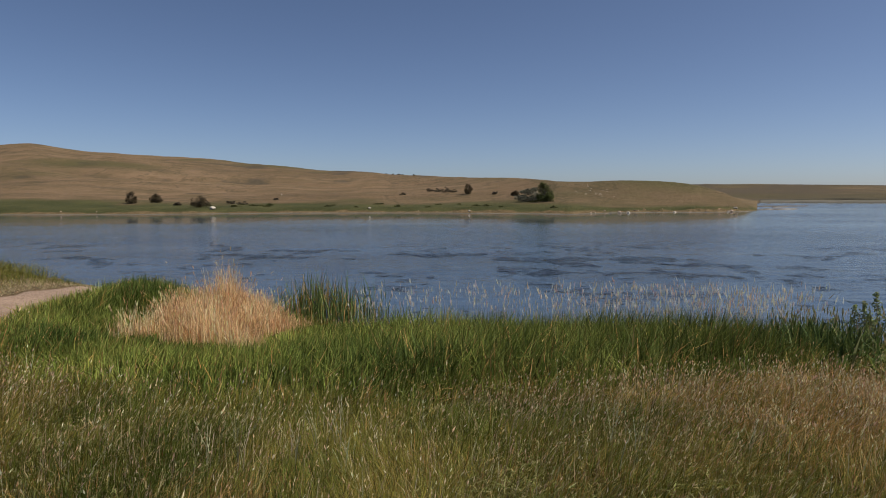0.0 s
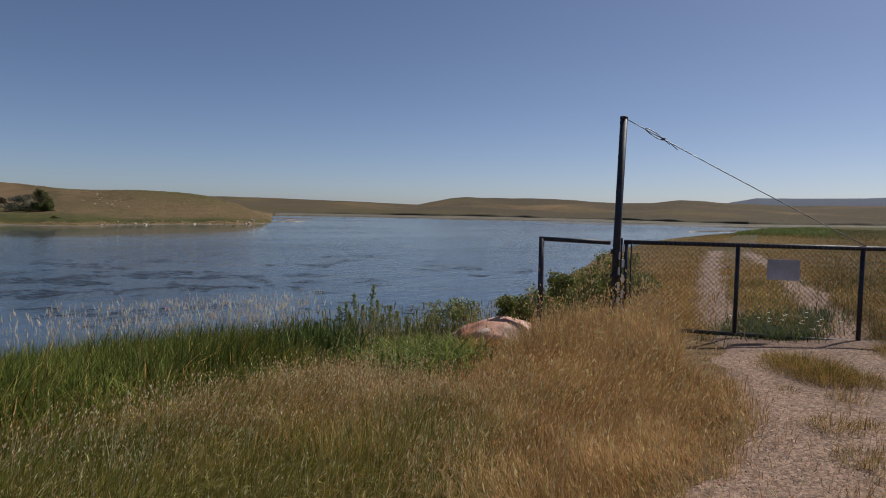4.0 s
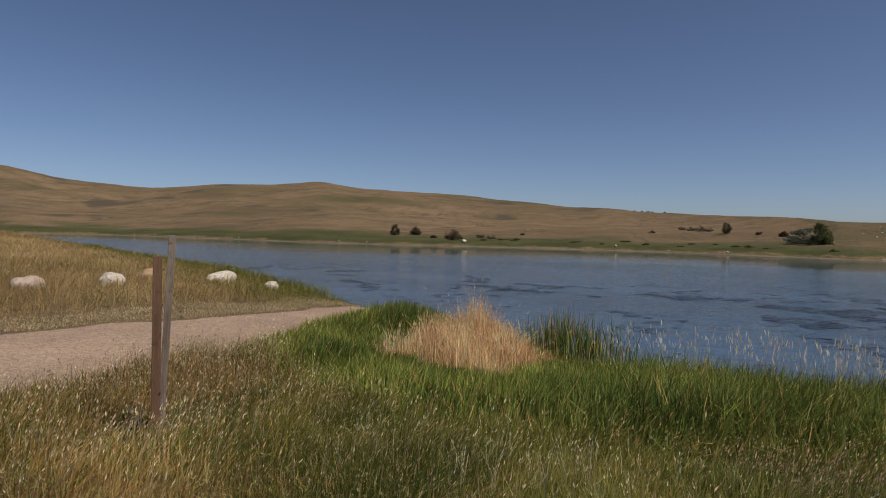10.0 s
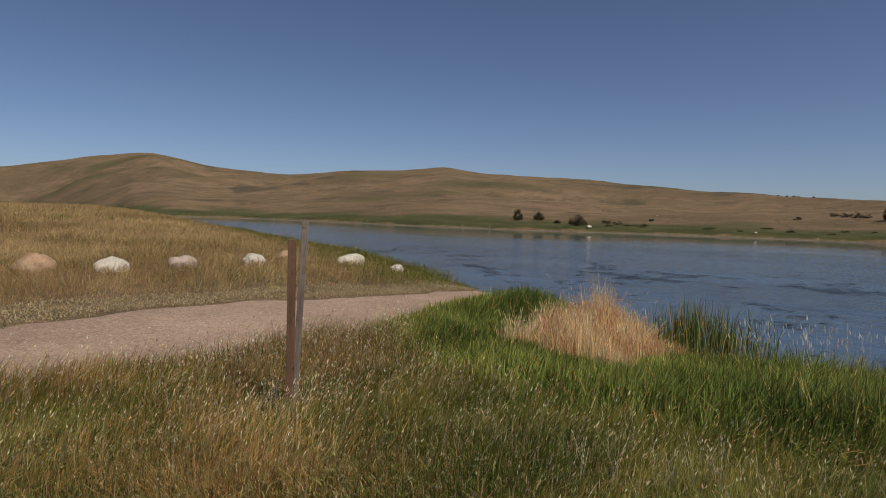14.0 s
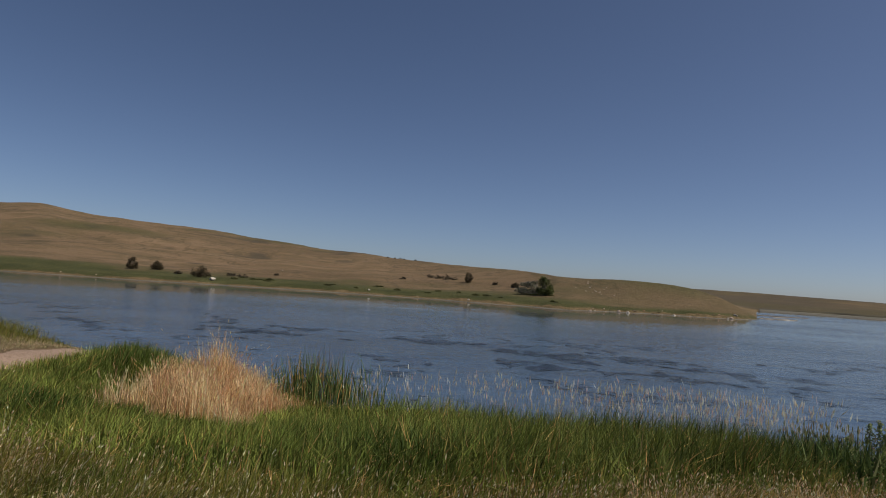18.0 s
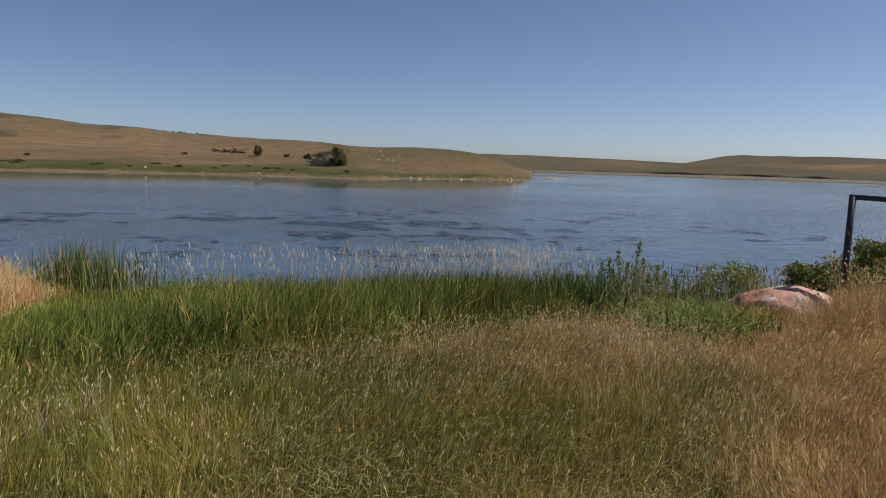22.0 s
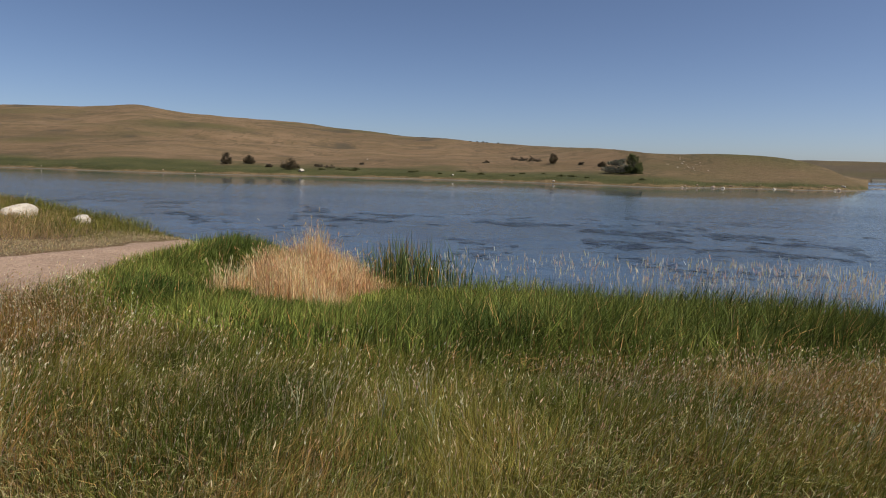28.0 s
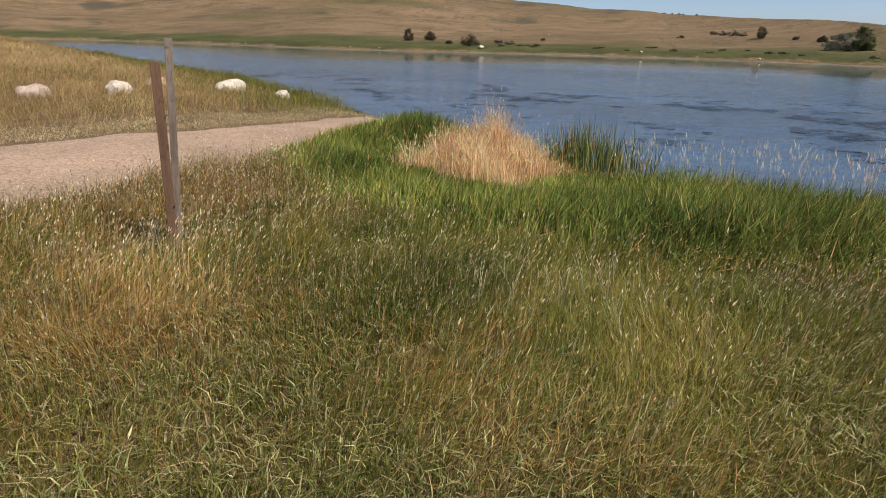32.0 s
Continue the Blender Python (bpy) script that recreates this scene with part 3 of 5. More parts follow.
def build_water():
    az = np.radians(np.arange(-112, 112.1, 1.0))
    r = np.r_[np.geomspace(4, 700, 130)]
    rr, aa = np.meshgrid(r, az, indexing="ij")
    x, y = -np.sin(aa) * rr, np.cos(aa) * rr
    na, nr = len(az), len(r)
    i, k = np.meshgrid(np.arange(nr - 1), np.arange(na - 1), indexing="ij")
    quads = np.stack([i * na + k, i * na + k + 1, (i + 1) * na + k + 1, (i + 1) * na + k], -1).reshape(-1, 4)[:, ::-1]
    ob = bulk_mesh("water", np.stack([x, y, 0 * x + WZ], -1).reshape(-1, 3), [quads], M_WATER, shade=True)
    azd = np.degrees(aa)
    # where the dark streaks are painted into the water colour
    weed = np.exp(-((rr - np.interp(azd, [-60, -20, 10, 30, 50], [22, 22, 20, 26, 34])) / np.interp(azd, [-60, 0, 40], [10, 7, 6])) ** 2)
    a = ob.data.attributes.new("weed", "FLOAT", "POINT")
    a.data.foreach_set("value", weed.astype(np.float32).ravel())
    shore = np.where(azd > -26, np.interp(azd, SHORE_AZ, SHORE_D), np.interp(azd, EAST_AZ, EAST_D))
    a = ob.data.attributes.new("ruffle", "FLOAT", "POINT")          # sheltered and smooth under the far bank
    a.data.foreach_set("value", (0.055 + 0.945 * smooth((shore - rr - 8) / 40) ** 1.3).astype(np.float32).ravel())
    return tagged(ob, "calm blue lake water with wind ripples and painted dark streaks", "lake", kind="structure")


def build_margin(name, label, mat, azd, s0, steps, lifts):
    """A strip of bank along a far waterline, at steps inland from it."""
    rows = []
    for s, lift in zip(steps, lifts):
        d = s0 + s
        x, y = -np.sin(np.radians(azd)) * d, np.cos(np.radians(azd)) * d
        rows.append(np.stack([x, y, np.maximum(ground_height(x, y), WZ - 0.06) + lift], 1))
    n = len(azd)
    k = np.arange(n - 1)
    q = np.concatenate([np.stack([k, k + 1, n + k + 1, n + k], 1) + j * n for j in range(len(rows) - 1)])[:, ::-1]
    ob = bulk_mesh(name, np.concatenate(rows), [q], mat, shade=True)
    return tagged(ob, label, "shore", kind="structure")


M_MARGIN = mottled("pale_dry_mud", (0.085, 0.078, 0.055), (0.16, 0.14, 0.105), 3.0, 0.95, 0, 0.01)
M_CUT = mottled("dark_cut_bank", (0.035, 0.03, 0.018), (0.085, 0.07, 0.04), 4.0, 0.95, 0, 0.02)
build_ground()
build_water()
azs = np.arange(-26, 59, 0.1)
wave = vnoise(azs, 0 * azs, 0.9, 63)
north_line = np.interp(azs, SHORE_AZ, SHORE_D) + 1.6 * (vnoise(azs, 0 * azs, 1.3, 3) - 0.5)
build_margin("shore_margin", "pale dry mud strip along the far waterline", M_MARGIN, azs, north_line, (-0.4, 0.0, 0.1 + 0.5 * wave), (0.035, 0.035, 0.035))
azs = np.arange(-80, -26, 0.1)
wave = vnoise(azs, 0 * azs, 1.7, 64)
east_line = np.interp(azs, EAST_AZ, EAST_D) + 4 * (vnoise(azs, 0 * azs, 2.2, 4) - 0.5)
build_margin("shore_margin", "pale mud flat along the far eastern shore", M_MARGIN, azs, east_line, (-6 - 5 * wave, -2.0, 3.5), (0.09, 0.16, 0.12))
build_margin("shore_margin", "dark grassy cut bank above the far mud flat", M_CUT, azs, east_line, (3.4, 3.6, 5.5 + 2 * wave), (0.1, 0.1 + 0.55 * wave * smooth((-27 - azs) / 4), 0.15 + 0.5 * wave * smooth((-27 - azs) / 4)))
sheet("gravel_ramp", ramp_mask, -11.2, -4.2, -6, 15, 0.09, M_GRAVEL, "pinkish tan gravel boat ramp sloping into the lake")
sheet("gravel_track", track_mask, 1.0, 30, -4, 16, 0.09, M_TRACK, "two-rut gravel track running under the gate")


# ---- rocks ----
def boulder(name, label, mat, x, y, size, seed, sink=0.12, group="row of boulders", turn=0.0, tilt=0.0, z=None):
    bm = bmesh.new()
    bmesh.ops.create_icosphere(bm, subdivisions=4, radius=1)
    off = Vector((seed * 7.3, seed * 3.1, seed * 5.7))
    cuts = [(Vector(random.Random(seed * 10 + k).choices([-1, 1, 0.4, -0.5, 0.8, -0.2], k=3)).normalized(), random.Random(seed * 10 + k + 5).uniform(0.72, 0.92)) for k in range(6)]
    for v in bm.verts:
        d = v.co.normalized()
        s = 1 + 0.22 * noise.noise(d * 1.3 + off) + 0.08 * noise.noise(d * 3.1 + off) + 0.03 * noise.noise(d * 8 + off)
        c = d * s
        for nrm, lim in cuts:
            over = c.dot(nrm) - lim
            if over > 0:
                c = c - nrm * over * 0.75
        v.co = Vector((c.x * size[0] / 2, c.y * size[1] / 2, c.z * size[2] / 2))
    for f in bm.faces:
        f.smooth = True
    ob = part(name, bm, mat)
    base = stand(x, y) if z is None else z
    ob.matrix_world = pose(x, y, base + size[2] * (0.5 - sink), tilt, 0, turn)
    return tagged(ob, label, "boulder", group)


boulder("boulder", "large pale granite boulder leaning out of dry grass", M_ROCK_WHITE, -16.0, 3.5, (0.7, 1.4, 0.66), 3, 0.3, turn=5, tilt=-46)
boulder("boulder", "low brownish boulder half hidden in dry grass", M_ROCK_TAN, -15.6, 5.35, (0.8, 1.1, 0.5), 4, 0.42)
boulder("boulder", "orange tan granite boulder in dry grass", M_ROCK_TAN, -14.4, 6.8, (0.85, 0.9, 0.74), 5, 0.34)
boulder("boulder", "pale granite boulder in dry grass", M_ROCK_WHITE, -14.0, 8.25, (0.65, 0.8, 0.55), 6, 0.42)
boulder("boulder", "pinkish granite boulder in dry grass", M_ROCK_PINK, -13.8, 9.9, (0.65, 0.72, 0.5), 7, 0.4)
boulder("boulder", "small white granite boulder in dry grass", M_ROCK_WHITE, -13.2, 11.6, (0.55, 0.58, 0.5), 8, 0.36)
boulder("boulder", "small orange tan boulder in dry grass", M_ROCK_TAN, -13.8, 13.3, (0.55, 0.6, 0.5), 9, 0.28)
boulder("boulder", "angular white boulder near the waterline", M_ROCK_WHITE, -13.1, 15.3, (0.7, 1.0, 0.55), 10, 0.3)
boulder("boulder", "small white stone in green shore grass", M_ROCK_WHITE, -11.1, 15.0, (0.4, 0.5, 0.34), 11, 0.3)
boulder("boulder", "flat red and white granite boulder in grass by the gate", M_ROCK_RED, 6.1, 5.6, (1.25, 0.9, 0.66), 21, 0.4, group="rocks by the gate", turn=-40)
boulder("boulder", "small pale stone in tan grass by the gate", M_ROCK_TAN, 4.6, 4.85, (0.26, 0.2, 0.17), 13, 0.42, group="rocks by the gate")


# ---- the gate ----
def build_gate():
    a, u = Vector((7.24, 4.70, 0)), Vector((0.78, -1.28, 0)).normalized()
    up = Vector((0, 0, 1))
    g = 0.06

    def at(s, z):
        return a + u * s + up * z

    # side panel and tall post
    post = thing("gate_post", "tall dark steel gate post carrying a stay cable", "gate post", pose(*a))
    q = post.matrix_world.inverted()

    def local(pts):
        return [q @ Vector(v) for v in pts]

    pole = part("pole", tube(local([at(0, -0.1), at(0.065, 2.84)]), 0.047, 14), M_STEEL, post)
    part("cap", tube(local([at(0.065, 2.83), at(0.066, 2.865)]), 0.05, 14), M_STEEL, pole)
    for z in (0.42, 0.8, 1.12):
        part("hinge", tube(local([at(0.01, z - 0.03), at(0.012, z + 0.03)]), 0.058, 14), M_STEEL, pole)
    side = thing("fence_panel", "short open steel pipe panel beside the gate post", "fence panel", pose(*at(-0.95, 0)))
    q2 = side.matrix_world.inverted()
    part("upright", tube([q2 @ at(-0.95, -0.05), q2 @ at(-0.95, 1.27)], 0.037, 12), M_STEEL, side)
    part("top_rail", tube([q2 @ at(-0.985, 1.26), q2 @ at(-0.05, 1.235)], 0.03, 12), M_STEEL, side)
    # the gate itself
    gate = thing("metal_gate", "closed dark steel pipe gate with rusty chain-link mesh", "gate", pose(*at(0.13, 0)))
    q3 = gate.matrix_world.inverted()
    rise = 0.02
    stops = [0.15, 1.48, 2.82, 4.2]
    low, high = 0.14, 1.25
    for s in stops:
        part("upright", tube([q3 @ at(s, low), q3 @ at(s, high)], 0.026, 12), M_STEEL, gate)
    part("top_rail", tube([q3 @ at(0.12, high), q3 @ at(4.22, high + rise)], 0.028, 12), M_STEEL, gate)
    part("bottom_rail", tube([q3 @ at(0.12, low), q3 @ at(4.22, low + rise)], 0.025, 12), M_STEEL, gate)
    part("end_stile", tube([q3 @ at(0.215, low), q3 @ at(0.215, high)], 0.009, 8), M_STEEL, gate)
    flat = Matrix.Rotation(math.atan2(u.y, u.x), 4, "Z")
    part("hinge_bar", box((0.026, 0.03, high - low + 0.06), (0, 0, 0), 0.004), M_STEEL, gate).matrix_local = q3 @ Matrix.Translation(at(0.092, (low + high) / 2 + 0.02)) @ flat
    # near-white blocks stand in for the light showing through the hinge slots
    for k in range(5):
        for s, z in ((0.064, 0.27 + k * 0.2), (0.118, 0.37 + k * 0.2)):
            part("slot_block", box((0.036, 0.06, 0.1), (0, 0, 0), 0.004), M_SLOT_WHITE, gate, "white block standing in for light seen through a hinge slot").matrix_local = q3 @ Matrix.Translation(at(s, z)) @ flat
    # chain-link: crossing diagonal wires
    bm, step = bmesh.new(), 0.062
    verts, faces = [], []
    s0, s1, z0, z1 = 0.2, 4.18, low + 0.02, high - 0.02
    side_v = u.cross(up)
    for sg in (1, -1):
        n = int((s1 - s0 + z1 - z0) / step)
        for k in range(n):
            c = s0 + k * step if sg < 0 else s0 - (z1 - z0) + k * step
            # a wire runs s = c + (z - z0) for sg 1, s = c - (z - z0) for sg -1
            pa, pb = max(0.0, (s0 - c) * sg if sg > 0 else c - s1), min(z1 - z0, (s1 - c) if sg > 0 else c - s0)
            if pb - pa < 0.03:
                continue
            e0, e1 = at(c + sg * pa, z0 + pa), at(c + sg * pb, z0 + pb)
            dv = (e1 - e0).normalized()
            w = dv.cross(side_v) * 0.0022
            h = side_v * 0.0022
            for e in (e0, e1):
                for o in (w, h, -w, -h):
                    verts.append(q3 @ (e + o + side_v * 0.003 * sg))
            b = len(verts) - 8
            faces += [(b + j, b + (j + 1) % 4, b + 4 + (j + 1) % 4, b + 4 + j) for j in range(4)]
    bm.free()
    me = bpy.data.meshes.new("chain_link_mesh")
    me.from_pydata([tuple(v) for v in verts], [], faces)
    me.materials.append(M_WIRE)
    ob = new("chain_link_mesh", me)
    ob.parent = gate
    tagged(ob, "rusty diamond wire mesh")
    # wire wound along the top rail
    pts = [at(0.15 + 4.0 * k / 600, high + rise * k / 600) + (up * math.cos(k * 0.75) + side_v * math.sin(k * 0.75)) * 0.031 for k in range(601)]
    part("lacing_wire", tube([q3 @ v for v in pts], 0.003, 4), M_WIRE, gate, "wire wound round the top rail")
    # latch post at the far end
    latch = thing("latch_post", "dark steel latch post at the gate's free end", "gate post", pose(*at(4.33, 0)))
    part("pole", tube([(0, 0, -0.1), (0, 0, 1.4)], 0.045, 12), M_STEEL, latch)
    # stay cable from the tall post to the gate
    cable = thing("stay_cable", "thin steel stay cable from post top to gate", "cable", pose(*at(0.066, 2.83)))
    q4 = cable.matrix_world.inverted()
    e0, e1 = at(0.1, 2.83), at(2.84, high + 0.045)
    pts = [e0.lerp(e1, k / 24) - up * 0.012 * math.sin(math.pi * k / 24) for k in range(25)]
    part("strand", tube([q4 @ v for v in pts], 0.006, 6), M_WIRE, cable)
    c0 = pts[3]
    loop = [c0 + u * 0.11 * math.cos(k * math.tau / 16) - up * (0.075 * math.cos(k * math.tau / 16)) + (up * 0.62 + u * 0.5) * 0.03 * math.sin(k * math.tau / 16) for k in range(17)]
    part("thimble_loop", tube([q4 @ v for v in loop], 0.006, 6), M_WIRE, cable)
    for k, ln in ((4, 0.10), (4.6, 0.13)):
        p0 = e0.lerp(e1, k / 24) - up * 0.012 * math.sin(math.pi * k / 24)
        part("wire_tail", tube([q4 @ p0, q4 @ (p0 + u * ln * 0.8 - up * ln * 0.75)], 0.005, 6), M_WIRE, cable)
    part("clamp", box((0.05, 0.03, 0.03), q4 @ pts[4], 0.006), M_STEEL, cable)
    part("eye_bolt", tube([q4 @ at(2.84, high), q4 @ at(2.84, high + 0.06)], 0.012, 8), M_STEEL, cable)
    # sign plate
    sign = thing("sign", "plain pale grey metal sign wired to the gate mesh", "sign", Matrix.Translation(at(1.99, 0.975) + side_v * 0.02) @ Matrix.Rotation(math.atan2(u.y, u.x), 4, "Z"))
    plate = part("plate", box((0.36, 0.006, 0.25), (0, 0, 0), 0.002), M_PLATE, sign)
    for sx in (-0.15, 0.15):
        part("wire_tie", tube([(sx, 0.0, 0.11), (sx, -0.02, 0.125), (sx, -0.03, 0.10)], 0.002, 6), M_WIRE, plate)


build_gate()


# ---- the stakes beside the ramp ----
def build_stakes():
    s = thing("stake", "weathered brown wooden stake, split into two uneven boards", "stake", pose(-3.51, 3.4, stand(-3.51, 3.4), 0, 0, 45))
    b = box((0.06, 0.035, 1.37), (0, 0, 0.595), 0.004)
    ob = part("board", b, M_BOARD, s)
    ob.matrix_local = pose(-0.01, -0.03, 0, 0, 0.4, 0)
    b = box((0.048, 0.03, 1.5), (0, 0, 0.675), 0.004)
    ob = part("board", b, M_BOARD_GREY, s, "taller grey board, leaning away")
    ob.matrix_local = pose(0.018, 0.03, 0, 0, 3.0, 0)
    for z in (0.35, 0.95):
        n = part("nail", tube([(0, 0, 0), (0, -0.012, 0)], 0.005, 8), M_STEEL, s)
        n.matrix_local = pose(0.012 + z * 0.02, -0.047, z)


build_stakes()


# ---- grass ----
def scatter(n, r0, r1, a0, a1, power=1.0):
    """n places between two distances and azimuths; power 1: even over distance, 2: even over area."""
    r = (RNG.uniform(0, 1, n) * (r1**power - r0**power) + r0**power) ** (1 / power)
    a = np.radians(RNG.uniform(a0, a1, n))
    return -np.sin(a) * r, np.cos(a) * r


REEDS = [(-6.4, 12.6), (-6.0, 9.8), (-5.5, 7.6), (-4.7, 6.0), (-3.5, 5.1), (-2.3, 4.6), (-1.2, 4.5), (0.0, 4.75), (1.2, 5.0), (2.4, 5.3), (3.6, 5.8), (4.4, 6.6),
         (4.0, 8.0), (2.4, 8.3), (0.6, 8.4), (-0.8, 8.8), (-2.0, 9.6), (-3.4, 10.6), (-4.6, 11.9), (-5.6, 12.9)]
DEAD = [(-3.97, 8.8), (-3.55, 7.4), (-2.95, 6.95), (-2.4, 7.0), (-2.05, 7.6), (-2.05, 8.6), (-2.1, 9.3), (-2.6, 9.9), (-3.3, 10.5), (-3.9, 10.2)]
GREEN, OLIVE, TAN, BROWN = (np.array(c) for c in ((0.096, 0.122, 0.020), (0.245, 0.204, 0.044), (0.55, 0.36, 0.13), (0.32, 0.19, 0.058)))


def tints(n, a, b, k, spread=0.25):
    c = a + (b - a) * np.asarray(k).reshape(-1, 1)
    return np.clip(c * (1 + RNG.normal(0, spread, (n, 1))) * (1 + RNG.normal(0, 0.06, (n, 3))), 0.01, 0.8)


def rooted(x, y, keep):
    x, y = x[keep], y[keep]
    return np.stack([x, y, ground_height(x, y) - 0.01], 1), len(x)


# places where the meadow is drier or greener, and where seed heads stand thick: x, y, radius, amount
DRY_SPOTS = [(-3.1, 2.3, 0.55, 0.4), (-2.6, 2.4, 0.35, 0.2), (-4.4, 5.0, 0.7, 0.35), (-3.6, 4.1, 0.4, 0.2), (0.7, 5.4, 0.6, 0.2), (2.9, 4.4, 0.7, 0.3),
             (3.9, 4.5, 0.6, 0.35), (4.9, 3.6, 0.7, 0.4), (2.1, 2.9, 0.5, -0.25), (-1.0, 4.2, 0.8, -0.2), (-2.3, 4.2, 0.7, -0.3), (1.0, 3.5, 0.8, -0.1), (-1.1, 2.7, 0.25, 0.3), (-0.8, 2.1, 0.25, 0.3)]
SEED_SPOTS = [(-3.7, 3.3, 0.45, 0.5), (-4.4, 5.0, 0.9, 0.5), (-5.0, 3.0, 0.8, 0.15), (2.9, 4.5, 0.8, 0.6), (3.9, 4.5, 0.7, 0.6), (4.9, 3.6, 0.9, 0.6), (1.4, 5.0, 0.7, 0.4), (2.4, 2.2, 0.4, 0.4)]


def patches(x, y, spots):
    return sum(amount * np.exp(-((x - cx) ** 2 + (y - cy) ** 2) / (2 * r * r)) for cx, cy, r, amount in spots)


def dryness(x, y):
    """How tan the near meadow is, from 0 to 1."""
    az, d = np.degrees(np.arctan2(-x, y)), np.hypot(x, y)
    az = az + 22 * (fnoise(x, y, 1.3, 79) - 0.5)
    base = np.interp(az, [-80, -58, -45, -30, -12, 0, 20, 35, 45, 70], [1.0, 1.0, 0.66, 0.34, 0.19, 0.12, 0.1, 0.13, 0.25, 0.48])
    base = base * (1 - 0.38 * smooth((az + 52) / 12)) + 0.08
    base = base - 0.2 * smooth((2.6 - d) / 1.5) * (az > -40) + 0.12 * smooth((d - 3.6) / 2) * (az < -8)
    base = base + 0.5 * smooth((ramp_mask(x, y) + 1.5) / 1.0) * smooth((6.2 - y) / 1.5) + patches(x, y, DRY_SPOTS)
    return np.clip(base + (fnoise(x, y, 0.9, 71) - 0.5) * 0.7 + (fnoise(x, y, 2.2, 72) - 0.5) * (0.5 + 0.5 * smooth((az + 50) / 8)), 0.03, 1)


def build_meadow():
    m = Meadow()
    x, y = scatter(600000, 0.9, 11, -84, 86, 1.12)
    for more in (scatter(9000, 0.05, 0.95, -180, 180, 2), scatter(100000, 0.9, 8, 84, 278, 1.4)):
        x, y = np.r_[x, more[0]], np.r_[y, more[1]]
    sd = inside_distance(x, y, NEAR)
    reed, dead = inside_distance(x, y, REEDS), inside_distance(x, y, DEAD)
    ok = (sd > 0.3) & (reed < 0.5 * fnoise(x, y, 0.5, 3)) & (dead < 0) & (ramp_mask(x, y) < 0.3) & (track_mask(x, y) < 0.5) & ((x > -7.0) | (y < -2))
    ok &= ~((x > 5.6) & (line_distance(x, y, TRACK_L) + line_distance(x, y, TRACK_R) < 2.9))
    ok &= RNG.uniform(0, 1, len(x)) < 0.04 + 0.96 * smooth((0.34 - np.maximum(track_mask(x, y), ramp_mask(x, y))) / 0.6)
    p, n = rooted(x, y, ok)
    d, dry = np.hypot(p[:, 0], p[:, 1]), dryness(p[:, 0], p[:, 1])
    azd = np.degrees(np.arctan2(-p[:, 0], p[:, 1]))
    east = smooth((p[:, 0] - 2.4) / 2.2)
    azn = azd + 22 * (fnoise(p[:, 0], p[:, 1], 1.3, 79) - 0.5)          # an uneven border towards the gate
    clump, mound = fnoise(p[:, 0], p[:, 1], 0.55, 73), fnoise(p[:, 0], p[:, 1], 1.3, 74)
    tall = smooth((p[:, 0] - 4.4) / 2.0) * smooth((5.6 - p[:, 1]) / 1.0) * smooth((-azn - 42) / 12)
    edge = smooth((0.0 - track_mask(p[:, 0], p[:, 1])) / 0.8)
    h = (0.07 + 0.05 * smooth((d - 2.2) / 1.5) + 0.125 * clump + 0.06 * east * smooth((-azn - 38) / 12) + 0.36 * tall * (0.05 + 1.5 * mound * (0.6 + 0.8 * clump))) * RNG.uniform(0.5, 1.25, n) * (0.45 + 0.55 * edge)
    h = h + 0.10 * smooth((ramp_mask(p[:, 0], p[:, 1]) + 1.2) / 0.7) * RNG.uniform(0.4, 1.2, n)
    h = h * (1 - 0.62 * np.exp(-((azd + 45) / 4.5) ** 2) * smooth((d - 4.6) / 1.2))
    w = (0.0019 + 0.00056 * d) * RNG.uniform(0.6, 1.25, n)
    pick = RNG.uniform(0, 1, n) < dry - 0.16 * tall * (mound < 0.4)
    k1, k2 = fnoise(p[:, 0], p[:, 1], 0.4, 75), fnoise(p[:, 0], p[:, 1], 0.7, 76)
    tint = np.where(pick[:, None], tints(n, BROWN, TAN, np.clip(k1 * 1.6 - 0.5 + 0.25 * tall + RNG.normal(0, 0.2, n), 0, 1.1), 0.24), tints(n, GREEN, OLIVE, np.clip(k2 * 1.5 - 0.35 + RNG.normal(0, 0.25, n), 0, 1.2), 0.22))
    straw = tints(n, np.array((0.32, 0.188, 0.070)), np.array((0.64, 0.43, 0.20)), np.clip(k1 * 1.7 - 0.4 + RNG.normal(0, 0.25, n), 0, 1), 0.22)
    tint = tint + (straw - tint) * (np.maximum(tall, smooth((-azn - 36) / 16)) * pick)[:, None]
    pale = RNG.uniform(0, 1, n) < 0.055
    tint[pale] = tints(int(pale.sum()), np.array((0.34, 0.30, 0.13)), np.array((0.62, 0.52, 0.28)), RNG.uniform(0, 1, int(pale.sum())), 0.12)
    lean = np.abs(RNG.normal(0.42, 0.3, n)) + 0.08
    face = RNG.normal(0.2, 0.8, n) + (mound - 0.5) * 5 + (clump - 0.5) * 2
    m.blades(p, h, w, lean, face, tint)
    # short curled leaf blades underfoot, tinted pale to stand for glints on glossy leaves
    leafy = (RNG.uniform(0, 1, n) < 0.2 * (0.3 + 1.4 * fnoise(p[:, 0], p[:, 1], 0.5, 78))) & (d < 5.5) & (azd > -50) & (azd < 70)
    nl = int(leafy.sum())
    m.blades(p[leafy] + [0, 0, 0.03], 0.09 * RNG.uniform(0.5, 1.3, nl), 0.0035 + 0.0008 * d[leafy], RNG.uniform(0.7, 1.5, nl), RNG.uniform(0, 6.28, nl), tints(nl, np.array((0.13, 0.15, 0.04)), np.array((0.46, 0.40, 0.18)), RNG.uniform(0, 1, nl) ** 1.4, 0.2))
